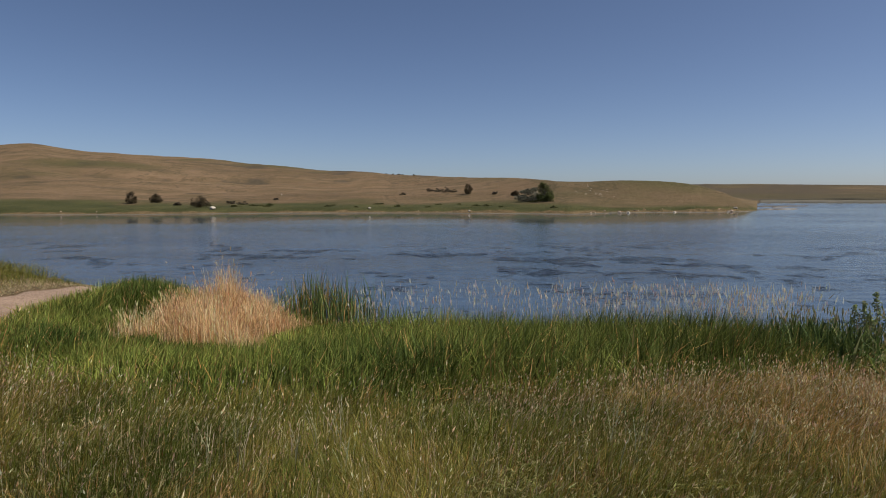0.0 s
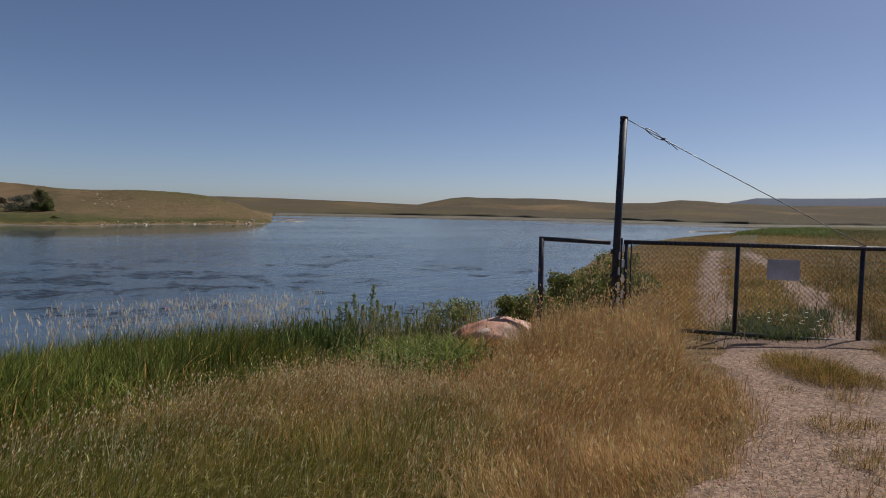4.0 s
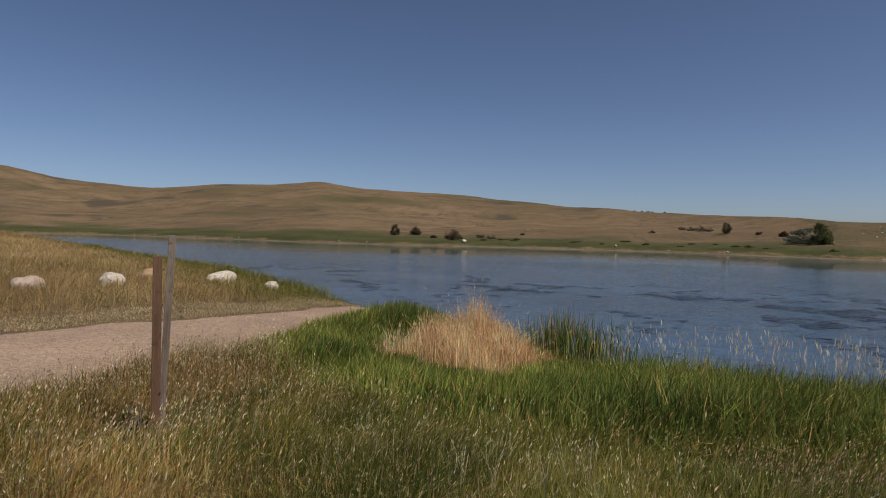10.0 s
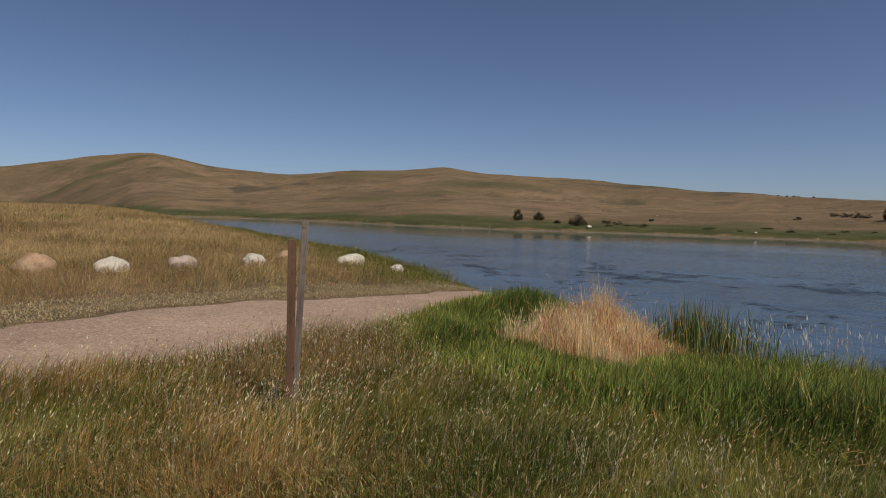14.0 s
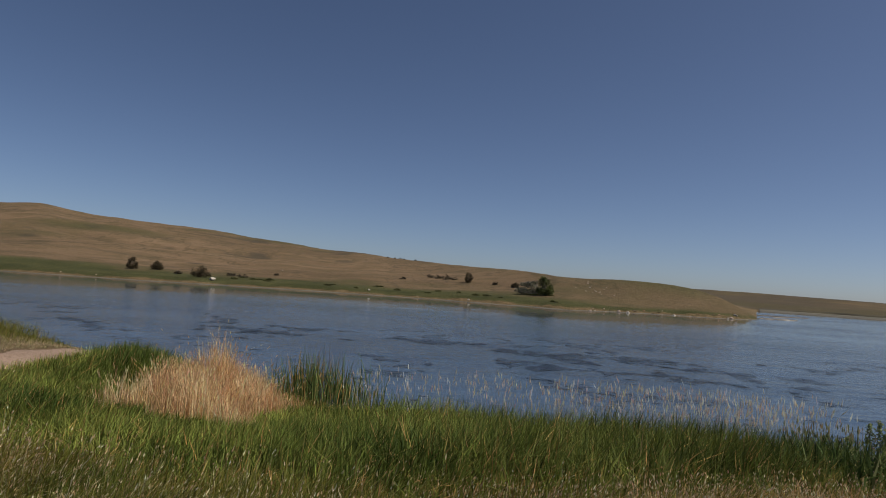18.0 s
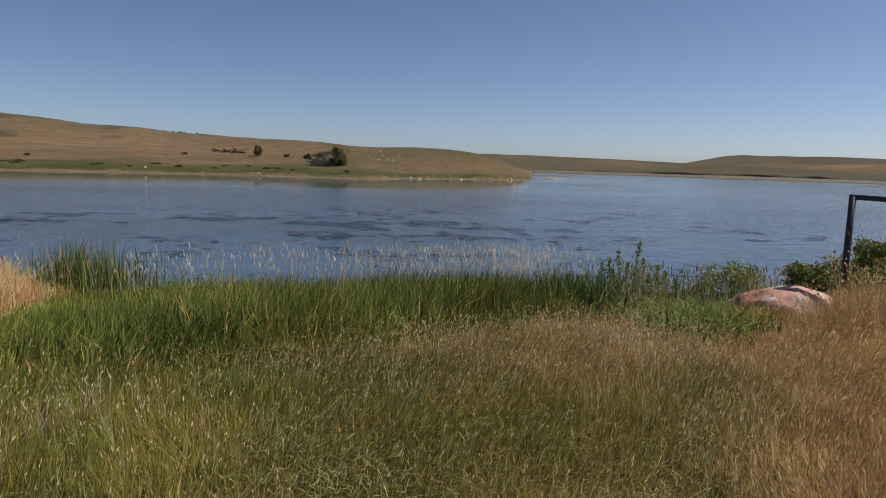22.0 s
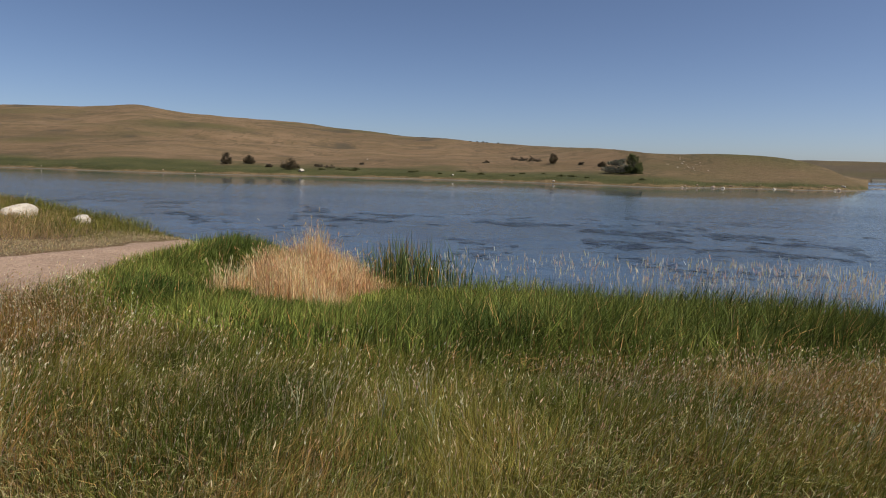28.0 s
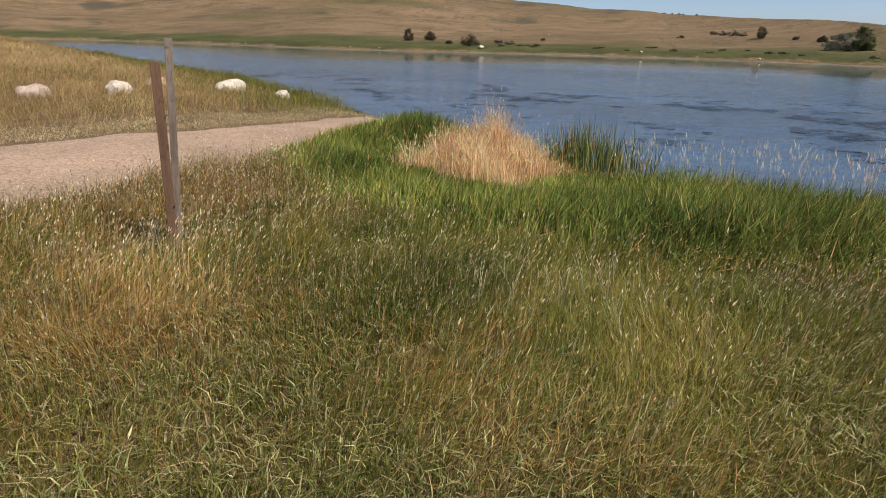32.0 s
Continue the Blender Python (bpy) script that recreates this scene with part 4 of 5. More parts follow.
    # fine seed heads on thin stems
    thick = np.clip(0.02 + 1.2 * (fnoise(p[:, 0], p[:, 1], 1.0, 77) - 0.5) + patches(p[:, 0], p[:, 1], SEED_SPOTS) + 0.2 * smooth((ramp_mask(p[:, 0], p[:, 1]) + 1.3) / 1.0) + 0.3 * smooth((-azn - 34) / 16), 0.03, 1.1)
    keep = RNG.uniform(0, 1, n) < (0.02 + 0.22 * thick) * (0.35 + 0.65 * smooth((d - 1.8) / 1.5))
    q, nh = p[keep].copy(), int(keep.sum())
    hh, dd = h[keep] * RNG.uniform(1.05, 1.5, nh), d[keep]
    le, fa = lean[keep] * 0.6, face[keep]
    ht = tints(nh, np.array((0.52, 0.35, 0.18)), np.array((0.94, 0.76, 0.50)), np.clip(RNG.uniform(0, 1, nh) ** 1.3 + 0.2 * tall[keep], 0, 1), 0.15)
    ht = ht * (1 - np.array([[0.0, 0.14, 0.34]]) * smooth((-azn[keep] - 36) / 16)[:, None])
    m.blades(q, hh, 0.0012 + 0.00035 * dd, le, fa, ht * 0.7)
    top = q + np.stack([np.cos(fa) * le * hh, np.sin(fa) * le * hh, hh * (1 - 0.35 * le**2)], 1)
    m.heads(top - [0, 0, 0.01], RNG.uniform(0.015, 0.036, nh) * (1 + 0.5 * tall[keep]), (0.0025 + 0.00125 * dd) * (1 + 0.3 * tall[keep]), le * 1.8, fa, ht)
    # fuller pale panicles, thickest towards the gate
    full = RNG.uniform(0, 1, nh) < 0.03 + 0.13 * smooth((-azd[keep] - 30) / 14)
    nf = int(full.sum())
    m.heads(top[full] - [0, 0, 0.02], RNG.uniform(0.035, 0.06, nf), 0.003 + 0.0019 * dd[full], le[full] * 1.5, fa[full], tints(nf, np.array((0.70, 0.49, 0.26)), np.array((0.97, 0.78, 0.50)), RNG.uniform(0, 1, nf), 0.08))
    return m.make("meadow_grass", "mixed green and dry tan meadow grass with seed heads", "grass")


def build_reeds():
    m = Meadow()
    n = 165000
    x, y = RNG.uniform(-6.6, 4.6, n), RNG.uniform(4.3, 13.2, n)
    reed, dead = inside_distance(x, y, REEDS), inside_distance(x, y, DEAD) + (fnoise(x, y, 0.4, 80) - 0.5) * 1.0
    ok = (reed > -0.25 + 0.5 * fnoise(x, y, 0.6, 81)) & (RNG.uniform(0, 1, n) < smooth((0.22 - dead) / 0.4)) & (RNG.uniform(0, 1, n) < np.clip(1.25 - y / 16, 0.3, 1))
    p, n = rooted(x, y, ok)
    edge = smooth((inside_distance(p[:, 0], p[:, 1], REEDS) + 0.1) / 0.9)
    tall = np.interp(p[:, 0], [-6, -3.6, -2.4, -1.2, 0, 3, 4.5], [0.48, 0.42, 0.36, 0.40, 0.47, 0.52, 0.48])
    tall = tall * (0.4 + 0.6 * smooth((-inside_distance(p[:, 0], p[:, 1], DEAD) - 0.1) / 1.5 + 0.9 * (p[:, 1] > 9.4)))
    h = tall * (0.45 + 0.55 * edge) * RNG.uniform(0.6, 1.15, n) * (0.75 + 0.5 * fnoise(p[:, 0], p[:, 1], 0.7, 83))
    d = np.hypot(p[:, 0], p[:, 1])
    k = fnoise(p[:, 0], p[:, 1], 0.9, 84) + 0.28 * (1 - edge)
    tint = tints(n, np.array((0.056, 0.086, 0.016)), np.array((0.25, 0.275, 0.06)), np.clip(k * 1.7 - 0.38 + RNG.normal(0, 0.25, n), 0, 1.1), 0.26)
    tint *= np.interp(p[:, 0], [-5, -2, 0, 3], [1.08, 1.14, 0.9, 0.72])[:, None]
    straw = RNG.uniform(0, 1, n) < 0.05 + 0.12 * (1 - edge)
    tint[straw] = tints(int(straw.sum()), BROWN, TAN, RNG.uniform(0.2, 1, int(straw.sum())))
    m.blades(p, h, RNG.uniform(0.006, 0.013, n) * (0.7 + 0.05 * d), np.abs(RNG.normal(0.42, 0.3, n)) + 0.03, RNG.normal(0.2, 1.3, n) + (fnoise(p[:, 0], p[:, 1], 0.6, 85) - 0.5) * 4, tint)
    return m.make("reed_bed", "dense bright green reed grass along the shore", "reeds")


def build_dead_reeds():
    m = Meadow()
    n = 76000
    x, y = RNG.uniform(-4.8, -0.6, n), RNG.uniform(6.6, 10.9, n)
    inner = inside_distance(x, y, DEAD) + (fnoise(x, y, 0.4, 80) - 0.5) * 1.0
    ok = RNG.uniform(0, 1, n) < 0.62 * smooth((inner + 0.25) / 0.6)
    p, n = rooted(x, y, ok)
    inner = inner[ok]
    spire = np.exp(-((p[:, 0] + 3.25) ** 2 + (p[:, 1] - 9.6) ** 2) / 0.10)
    tuft = fnoise(p[:, 0], p[:, 1], 0.4, 92)
    h = np.interp(p[:, 0], [-4.3, -3.2, -2.6, -2.0, -1.3], [0.56, 0.52, 0.44, 0.38, 0.32]) * (0.4 + 0.9 * tuft + 0.75 * spire) * RNG.uniform(0.45, 1.2, n) * (0.6 + 0.4 * smooth((inner + 0.1) / 0.5))
    c = np.clip(tuft * 1.8 - 0.4 + RNG.normal(0, 0.3, n), 0, 1)
    tint = tints(n, np.array((0.50, 0.30, 0.14)), np.array((0.88, 0.62, 0.35)), c, 0.2)
    fresh = RNG.uniform(0, 1, n) < 0.35 * smooth((0.15 - inner) / 0.3)
    tint[fresh] = tints(int(fresh.sum()), GREEN, OLIVE, RNG.uniform(0, 1, int(fresh.sum())))
    le = np.where(RNG.uniform(0, 1, n) < 0.25, RNG.uniform(0.4, 1.0, n), np.abs(RNG.normal(0.14, 0.16, n)))
    fa = RNG.uniform(0, 6.28, n)
    m.blades(p, h, RNG.uniform(0.0035, 0.008, n), le, fa, tint)
    k = (RNG.uniform(0, 1, n) < 0.12) & ~fresh
    top = p[k] + np.stack([np.cos(fa[k]) * le[k] * h[k], np.sin(fa[k]) * le[k] * h[k], h[k] * 0.95], 1)
    m.heads(top, RNG.uniform(0.05, 0.1, len(top)), RNG.uniform(0.008, 0.014, len(top)), le[k], fa[k], tint[k] * 1.05)
    return m.make("dead_reed_patch", "patch of dead straw-coloured reeds at the water's edge", "reeds")


def build_cattails():
    m = Meadow()
    n = 1150
    x, y = RNG.normal(-1.95, 0.42, n), RNG.normal(10.2, 0.35, n)
    x = np.where(RNG.uniform(0, 1, n) < 0.6, np.round(x / 0.22) * 0.22 + RNG.normal(0, 0.03, n), x)
    p = np.stack([x, y, np.full(n, WZ - 0.05)], 1)
    h = (0.2 + 0.75 * RNG.uniform(0, 1, n) ** 1.6) * np.clip(1.15 - np.abs(x + 1.8) * 0.4, 0.4, 1)
    tint = tints(n, np.array((0.06, 0.11, 0.03)), np.array((0.19, 0.22, 0.07)), RNG.uniform(0, 1, n))
    old = RNG.uniform(0, 1, n) < 0.2
    tint[old] = tints(int(old.sum()), BROWN, TAN, RNG.uniform(0, 0.8, int(old.sum())))
    m.blades(p, h, RNG.uniform(0.009, 0.016, n), np.abs(RNG.normal(0.18, 0.16, n)), RNG.uniform(0, 6.28, n), tint)
    return m.make("cattail_clump", "dark green cattail clump standing in shallow water", "cattails")


def build_canary_stems():
    """Pale feathery seed heads that stand over the reed bed against the water."""
    m = Meadow()
    n = 1800
    x = RNG.uniform(-1.3, 4.9, n)
    y = np.interp(x, [-1.3, 0, 2, 4, 4.7], [9.5, 8.9, 8.5, 8.2, 8.0]) + RNG.normal(0.1, 0.3, n)
    keep = RNG.uniform(0, 1, n) < np.interp(x, [-1.3, 0, 1.5, 2.5, 4.3, 4.7], [0.25, 0.4, 0.6, 0.95, 1.0, 0.3]) * (0.35 + fnoise(x, y, 0.7, 99))
    x, y = x[keep], y[keep]
    n = len(x)
    p = np.stack([x, y, np.full(n, WZ - 0.02)], 1)
    h = RNG.uniform(0.44, 0.8, n) * np.interp(x, [-1.3, 0, 2, 4.5], [0.76, 0.9, 1.0, 1.04])
    le, fa = np.abs(RNG.normal(0.1, 0.09, n)), RNG.uniform(0, 6.28, n)
    tint = tints(n, np.array((0.72, 0.57, 0.43)), np.array((0.95, 0.86, 0.75)), RNG.uniform(0, 1, n), 0.1)
    m.blades(p, h, np.full(n, 0.0035), le, fa, tint * 0.6)
    top = p + np.stack([np.cos(fa) * le * h, np.sin(fa) * le * h, h * 0.96], 1)
    m.heads(top, RNG.uniform(0.07, 0.14, n), RNG.uniform(0.011, 0.018, n), le * 2, fa, tint)
    return m.make("reed_canary_stems", "thin reed stems with pale feathery heads over the water", "reeds")


def build_bank_grass():
    """Dry grass on the left bank beyond the ramp, greener at its water edge."""
    m = Meadow()
    x, y = scatter(310000, 8.0, 75, 25, 89, 0.8)
    sd = inside_distance(x, y, NEAR)
    ok = (sd > 0.05) & (ramp_mask(x, y) < -0.02) & (x < -6.5)
    p, n = rooted(x, y, ok)
    sd, d = sd[ok], np.hypot(p[:, 0], p[:, 1])
    point = smooth((p[:, 1] - 10.5) / 2)
    off = np.clip(-ramp_mask(p[:, 0], p[:, 1]) + 0.7 * point, 0, 9)
    patch = fnoise(p[:, 0], p[:, 1], 3.0, 101)
    dry = np.clip(0.98 * smooth((sd - 0.6) / (2.2 + 2.2 * point)) + (patch - 0.55) * 1.1, 0.02, 1)
    h = (0.03 + 0.32 * smooth((off - 1.0) / 1.6)) * RNG.uniform(0.5, 1.15, n) * (0.5 + 1.0 * fnoise(p[:, 0], p[:, 1], 1.1, 102))
    h = h + 0.16 * smooth((1.8 - sd) / 1.4) * RNG.uniform(0.3, 1.1, n) * (fnoise(p[:, 0], p[:, 1], 0.8, 104) > 0.42)
    w = (0.0013 + 0.00031 * d) * RNG.uniform(0.6, 1.3, n)
    pick = RNG.uniform(0, 1, n) < dry
    k = np.clip(1.1 * fnoise(p[:, 0], p[:, 1], 1.1, 105) + 1.5 * (fnoise(p[:, 0], p[:, 1], 6, 106) - 0.5) - 0.1 + 0.5 * smooth((1.0 - off) / 0.6) + RNG.normal(0, 0.12, n), 0, 1)
    tint = np.where(pick[:, None], tints(n, np.array((0.35, 0.235, 0.10)), np.array((0.60, 0.42, 0.20)), k, 0.1), tints(n, GREEN * 0.9, OLIVE, RNG.uniform(0, 1, n)))
    m.blades(p, h, w, np.abs(RNG.normal(0.9, 0.4, n)), RNG.normal(0.2, 1.2, n) + (fnoise(p[:, 0], p[:, 1], 1.2, 107) - 0.5) * 6, tint)
    k = (RNG.uniform(0, 1, n) < 0.10) & pick & (d < 22)
    m.heads(p[k] + [0, 0, 0.9] * h[k][:, None], RNG.uniform(0.03, 0.06, int(k.sum())), w[k] * 1.1, np.full(int(k.sum()), 0.5), RNG.uniform(0, 6, int(k.sum())), tint[k] * 1.2)
    # pale trodden margin along the ramp
    x, y = RNG.uniform(-11.5, -7.3, 60000), RNG.uniform(0.5, 15.5, 60000)
    rim = ramp_mask(x, y)
    p, n = rooted(x, y, (rim < 0.08) & (rim > -1.35) & (inside_distance(x, y, NEAR) > 0.1) & (RNG.uniform(0, 1, len(x)) < 0.3 + 0.7 * smooth((0.05 - rim) / 0.3)))
    tint = tints(n, np.array((0.30, 0.235, 0.12)), np.array((0.50, 0.40, 0.23)), fnoise(p[:, 0], p[:, 1], 0.6, 108), 0.15)
    m.blades(p, RNG.uniform(0.02, 0.07, n), RNG.uniform(0.006, 0.016, n), np.abs(RNG.normal(1.0, 0.4, n)), RNG.uniform(0, 6.28, n), tint)
    return m.make("bank_grass", "dry golden grass over the bank beyond the ramp", "grass")


def build_gate_grass():
    """Tan grass beyond the gate."""
    m = Meadow()
    x, y = scatter(210000, 6.0, 110, -88, -44, 0.3)
    sd = inside_distance(x, y, NEAR)
    beyond = (x - 7.24) * 0.853 + (y - 4.70) * 0.52
    ok = (sd > 0.1) & (track_mask(x, y) < 0.03 + 0.35 * (RNG.uniform(0, 1, len(x)) < 0.12)) & ((beyond > 0.12) | (y > 5.2))
    p, n = rooted(x, y, ok)
    sd, d = sd[ok], np.hypot(p[:, 0], p[:, 1])
    ruts = np.abs(line_distance(p[:, 0], p[:, 1], TRACK_L) + line_distance(p[:, 0], p[:, 1], TRACK_R))
    between = np.clip(2.1 - ruts, 0, 1)
    patch = fnoise(p[:, 0], p[:, 1], 2.2, 111)
    azr = np.degrees(np.arctan2(p[:, 0], p[:, 1]))
    right = smooth((azr - 69) / 4)
    dry = np.clip(0.98 - 0.75 * between * (p[:, 0] < 17) + (patch - 0.5) * 0.6 - 0.6 * smooth((d - 55) / 25) * smooth((p[:, 1] - 20) / 6) - 0.35 * right, 0.02, 1)
    h = (0.34 - 0.24 * smooth((d - 10) / 16) - 0.14 * between) * RNG.uniform(0.5, 1.15, n) * (0.55 + 0.9 * fnoise(p[:, 0], p[:, 1], 1.2, 112)) * (0.45 + 0.55 * smooth((sd - 0.5) / 2.5))
    w = (0.002 + 0.00055 * d) * RNG.uniform(0.7, 1.3, n)
    pick = RNG.uniform(0, 1, n) < dry
    k = np.clip(fnoise(p[:, 0], p[:, 1], 1.1, 113) * 1.6 - 0.45 + RNG.normal(0, 0.15, n), 0, 1)
    tint = np.where(pick[:, None], tints(n, BROWN * 1.1, TAN * 1.15, k, 0.15), tints(n, GREEN, OLIVE, RNG.uniform(0, 1, n), 0.15))
    marsh = smooth((d - 50) / 15) * smooth((p[:, 1] - 14) / 6)
    tint = tint * (1 - 0.08 * smooth((d - 11) / 12) * (1 - right) - 0.2 * marsh - 0.34 * right)[:, None]
    lush = smooth((d - 60) / 8) * smooth((azr - 64.8) / 0.8) * smooth((72.6 - azr) / 1.2)
    tint = tint + (tints(n, np.array((0.09, 0.125, 0.03)), np.array((0.19, 0.22, 0.06)), RNG.uniform(0, 1, n), 0.15) - tint) * lush[:, None]
    h = h + 0.35 * lush * RNG.uniform(0.4, 1.1, n) * (0.5 + fnoise(p[:, 0], p[:, 1], 4.0, 114))
    m.blades(p, h, w, np.abs(RNG.normal(0.85, 0.4, n)), RNG.normal(0.2, 1.3, n) + (patch - 0.5) * 5, tint)
    k = (RNG.uniform(0, 1, n) < 0.22) & pick & (d < 13)
    m.heads(p[k] + [0, 0, 0.92] * h[k][:, None], RNG.uniform(0.02, 0.05, int(k.sum())), w[k] * 1.2, np.full(int(k.sum()), 0.5), RNG.uniform(0, 6, int(k.sum())), tint[k] * 1.3)
    # dry bushy tufts on the gravel before the gate
    for cx, cy, r, nb in ((6.75, 2.15, 0.36, 1100), (6.5, 1.85, 0.3, 900), (6.55, 1.6, 0.26, 500), (7.0, 2.45, 0.25, 500), (5.15, 1.38, 0.2, 260), (5.4, 1.2, 0.15, 160), (4.7, 1.05, 0.2, 220), (8.2, 1.65, 0.36, 900), (7.75, 1.4, 0.3, 600), (6.0, 1.55, 0.18, 200), (5.9, 2.0, 0.12, 100), (4.4, 0.6, 0.18, 200)):
        nb = int(nb * 1.7)
        a, q = RNG.uniform(0, 6.28, nb), np.sqrt(RNG.uniform(0, 1.3, nb)) * RNG.uniform(0.6, 1.15, nb)
        x, y = cx + np.cos(a) * q * r, cy + np.sin(a) * q * r
        p = np.stack([x, y, ground_height(x, y)], 1)
        c = np.where((RNG.uniform(0, 1, nb) < 0.66)[:, None], tints(nb, BROWN * 0.8, TAN * 0.9, RNG.uniform(0, 1, nb) ** 1.3, 0.2), tints(nb, GREEN * 0.7, OLIVE * 0.7, RNG.uniform(0, 1, nb)))
        m.blades(p, RNG.uniform(0.15, 0.75, nb) * r * (1.15 - 0.6 * q), RNG.uniform(0.002, 0.004, nb), RNG.uniform(0.1, 0.9, nb) + 0.3 * q, a + RNG.normal(0, 0.5, nb), c)
    return m.make("track_side_grass", "tall tan grass beside the gravel track and gate", "grass")


def build_far_grass():
    """Tufts along the far shores and up the lower slopes."""
    m = Meadow()
    az = RNG.uniform(-26, 60, 30000)
    s = RNG.exponential(1, 30000) * np.interp(az, [-26, -8, 2], [1, 1.4, 3])
    d = np.interp(az, SHORE_AZ, SHORE_D) + 0.4 + s
    x, y = -np.sin(np.radians(az)) * d, np.cos(np.radians(az)) * d
    p, n = rooted(x, y, np.ones(len(x), bool))
    green = np.clip(1.1 - s / 20 + (fnoise(x, y, 8, 121) - 0.5), 0.05, 0.95)
    pick = RNG.uniform(0, 1, n) < green
    tint = np.where(pick[:, None], tints(n, np.array((0.055, 0.07, 0.02)), np.array((0.12, 0.12, 0.042)), RNG.uniform(0, 1, n)), tints(n, BROWN * 0.7, TAN * 0.6, RNG.uniform(0, 0.6, n)))
    m.blades(p, RNG.uniform(0.015, 0.05, n), RNG.uniform(0.02, 0.05, n), np.abs(RNG.normal(0.9, 0.4, n)), RNG.uniform(0, 6.28, n), tint)
    return m.make("far_shore_grass", "green and tan grass tufts along the far shore", "grass")


build_meadow()
build_reeds()
build_dead_reeds()
build_cattails()
build_canary_stems()
build_bank_grass()
build_gate_grass()
build_far_grass()


# ---- shrubs, trees and plants ----
def leaf_arrays(c, size, tint):
    """Small lozenge leaves turned every way, centred on c."""
    n = len(c)
    a = RNG.normal(0, 1, (n, 3))
    a /= np.linalg.norm(a, axis=1)[:, None]
    b = np.cross(a, RNG.normal(0, 1, (n, 3)))
    b /= np.linalg.norm(b, axis=1)[:, None]
    a, b = a * (size * 0.5)[:, None], b * (size * 0.28)[:, None]
    v = np.stack([c - a, c + b, c + a, c - b], 1).reshape(-1, 3)
    return v, np.arange(n)[:, None] * 4 + np.array([[0, 1, 2, 3]]), np.repeat(tint, 4, 0)


def shrub(name, label, category, x, y, height, width, leaves, leaf, dark, light, seed, group="", z=None, limbs=6, trunk=0.035):
    rng = random.Random(seed)
    base = stand(x, y, 0.03) if z is None else z
    s = thing(name, label, category, pose(x, y, base), group)
    clumps = []
    for k in range(limbs):
        ang, rho = k * 2.4 + rng.uniform(-0.6, 0.6), math.sqrt(rng.random())
        dome = 1 - 0.75 * rho * rho
        top = Vector((math.cos(ang) * rho * 0.36 * width, math.sin(ang) * rho * 0.36 * width, height * dome * rng.uniform(0.6, 0.85)))
        mid = Vector((top.x * 0.35, top.y * 0.35, top.z * 0.5))
        part("limb", tube([(0, 0, 0), mid, top], trunk * height / 2, 6, 0.35), M_BARK, s)
        clumps.append((top, rng.uniform(0.11, 0.2)))
        for _ in range(2):
            b, q = rng.uniform(0, math.tau), math.sqrt(rng.random())
            low = rng.random() < 0.5
            clumps.append((Vector((math.cos(b) * q * 0.3 * width, math.sin(b) * q * 0.3 * width, height * 0.16)), rng.uniform(0.13, 0.2)) if low else (Vector((math.cos(b) * q * 0.38 * width, math.sin(b) * q * 0.38 * width, height * (0.16 + 0.5 * rng.random() * (1 - 0.8 * q * q)))), rng.uniform(0.12, 0.21)))
    pts, cols = [], []
    per = leaves // len(clumps)
    for c, r in clumps:
        q = RNG.normal(0, 1, (per, 3))
        q *= (RNG.uniform(0.35, 1.05, per) / np.linalg.norm(q, axis=1))[:, None]
        q = np.array(c) + q * np.array([r * width, r * width, r * height * 0.9])
        q[:, 2] = np.maximum(q[:, 2], height * 0.04)
        pts.append(q)
        k = np.clip(0.5 + rng.uniform(-0.3, 0.3) + RNG.normal(0, 0.25, per), 0, 1)
        cols.append(tints(per, np.array(dark), np.array(light), k, 0.15))
    pts = np.concatenate(pts)
    v, f, t = leaf_arrays(pts, leaf * RNG.uniform(0.6, 1.3, len(pts)), np.concatenate(cols))
    crown = bulk_mesh("crown", v, [f], M_LEAF, t)
    crown.parent = s
    return s


def polar(az, d):
    return -math.sin(radians(az)) * d, math.cos(radians(az)) * d


def on_slope(az, el, start, stop=600):
    """Where a line of sight at that azimuth and height angle first meets the ground."""
    d = np.arange(start, stop, 0.5)
    x, y = -math.sin(radians(az)) * d, math.cos(radians(az)) * d
    hit = np.nonzero(ground_height(x, y) > 1.55 + d * math.tan(radians(el)))[0]
    k = hit[0] if len(hit) else 0
    return float(x[k]), float(y[k])


FAR_DARK, FAR_LIGHT = (0.055, 0.042, 0.024), (0.13, 0.10, 0.055)
for az, el, h, w, seed in ((25.7, -0.62, 2.1, 1.7, 1), (23.9, -0.55, 2.0, 1.8, 2), (20.6, -0.95, 2.3, 2.5, 3), (-2.2, 0.05, 2.0, 2.0, 4), (-6.3, -0.1, 1.1, 1.3, 5)):
    x, y = on_slope(az, el, 60)
    shrub("shrub", "small dark round shrub on the far grassy shore", "shrub", x, y, h, w, 2200, 0.13, FAR_DARK, FAR_LIGHT, seed, "far shrubs")
x, y = on_slope(-8.9, -0.62, 60)
shrub("shrub", "tall dark green bush on the low headland", "bush", x, y, 2.9, 2.5, 5200, 0.15, (0.06, 0.07, 0.024), (0.15, 0.165, 0.06), 6, "headland bushes", limbs=14)
x, y = on_slope(-7.6, -0.6, 60)
shrub("shrub", "grey-green spreading bush on the low headland", "bush", x, y, 2.3, 3.8, 3800, 0.16, (0.12, 0.12, 0.085), (0.25, 0.24, 0.175), 7, "headland bushes")
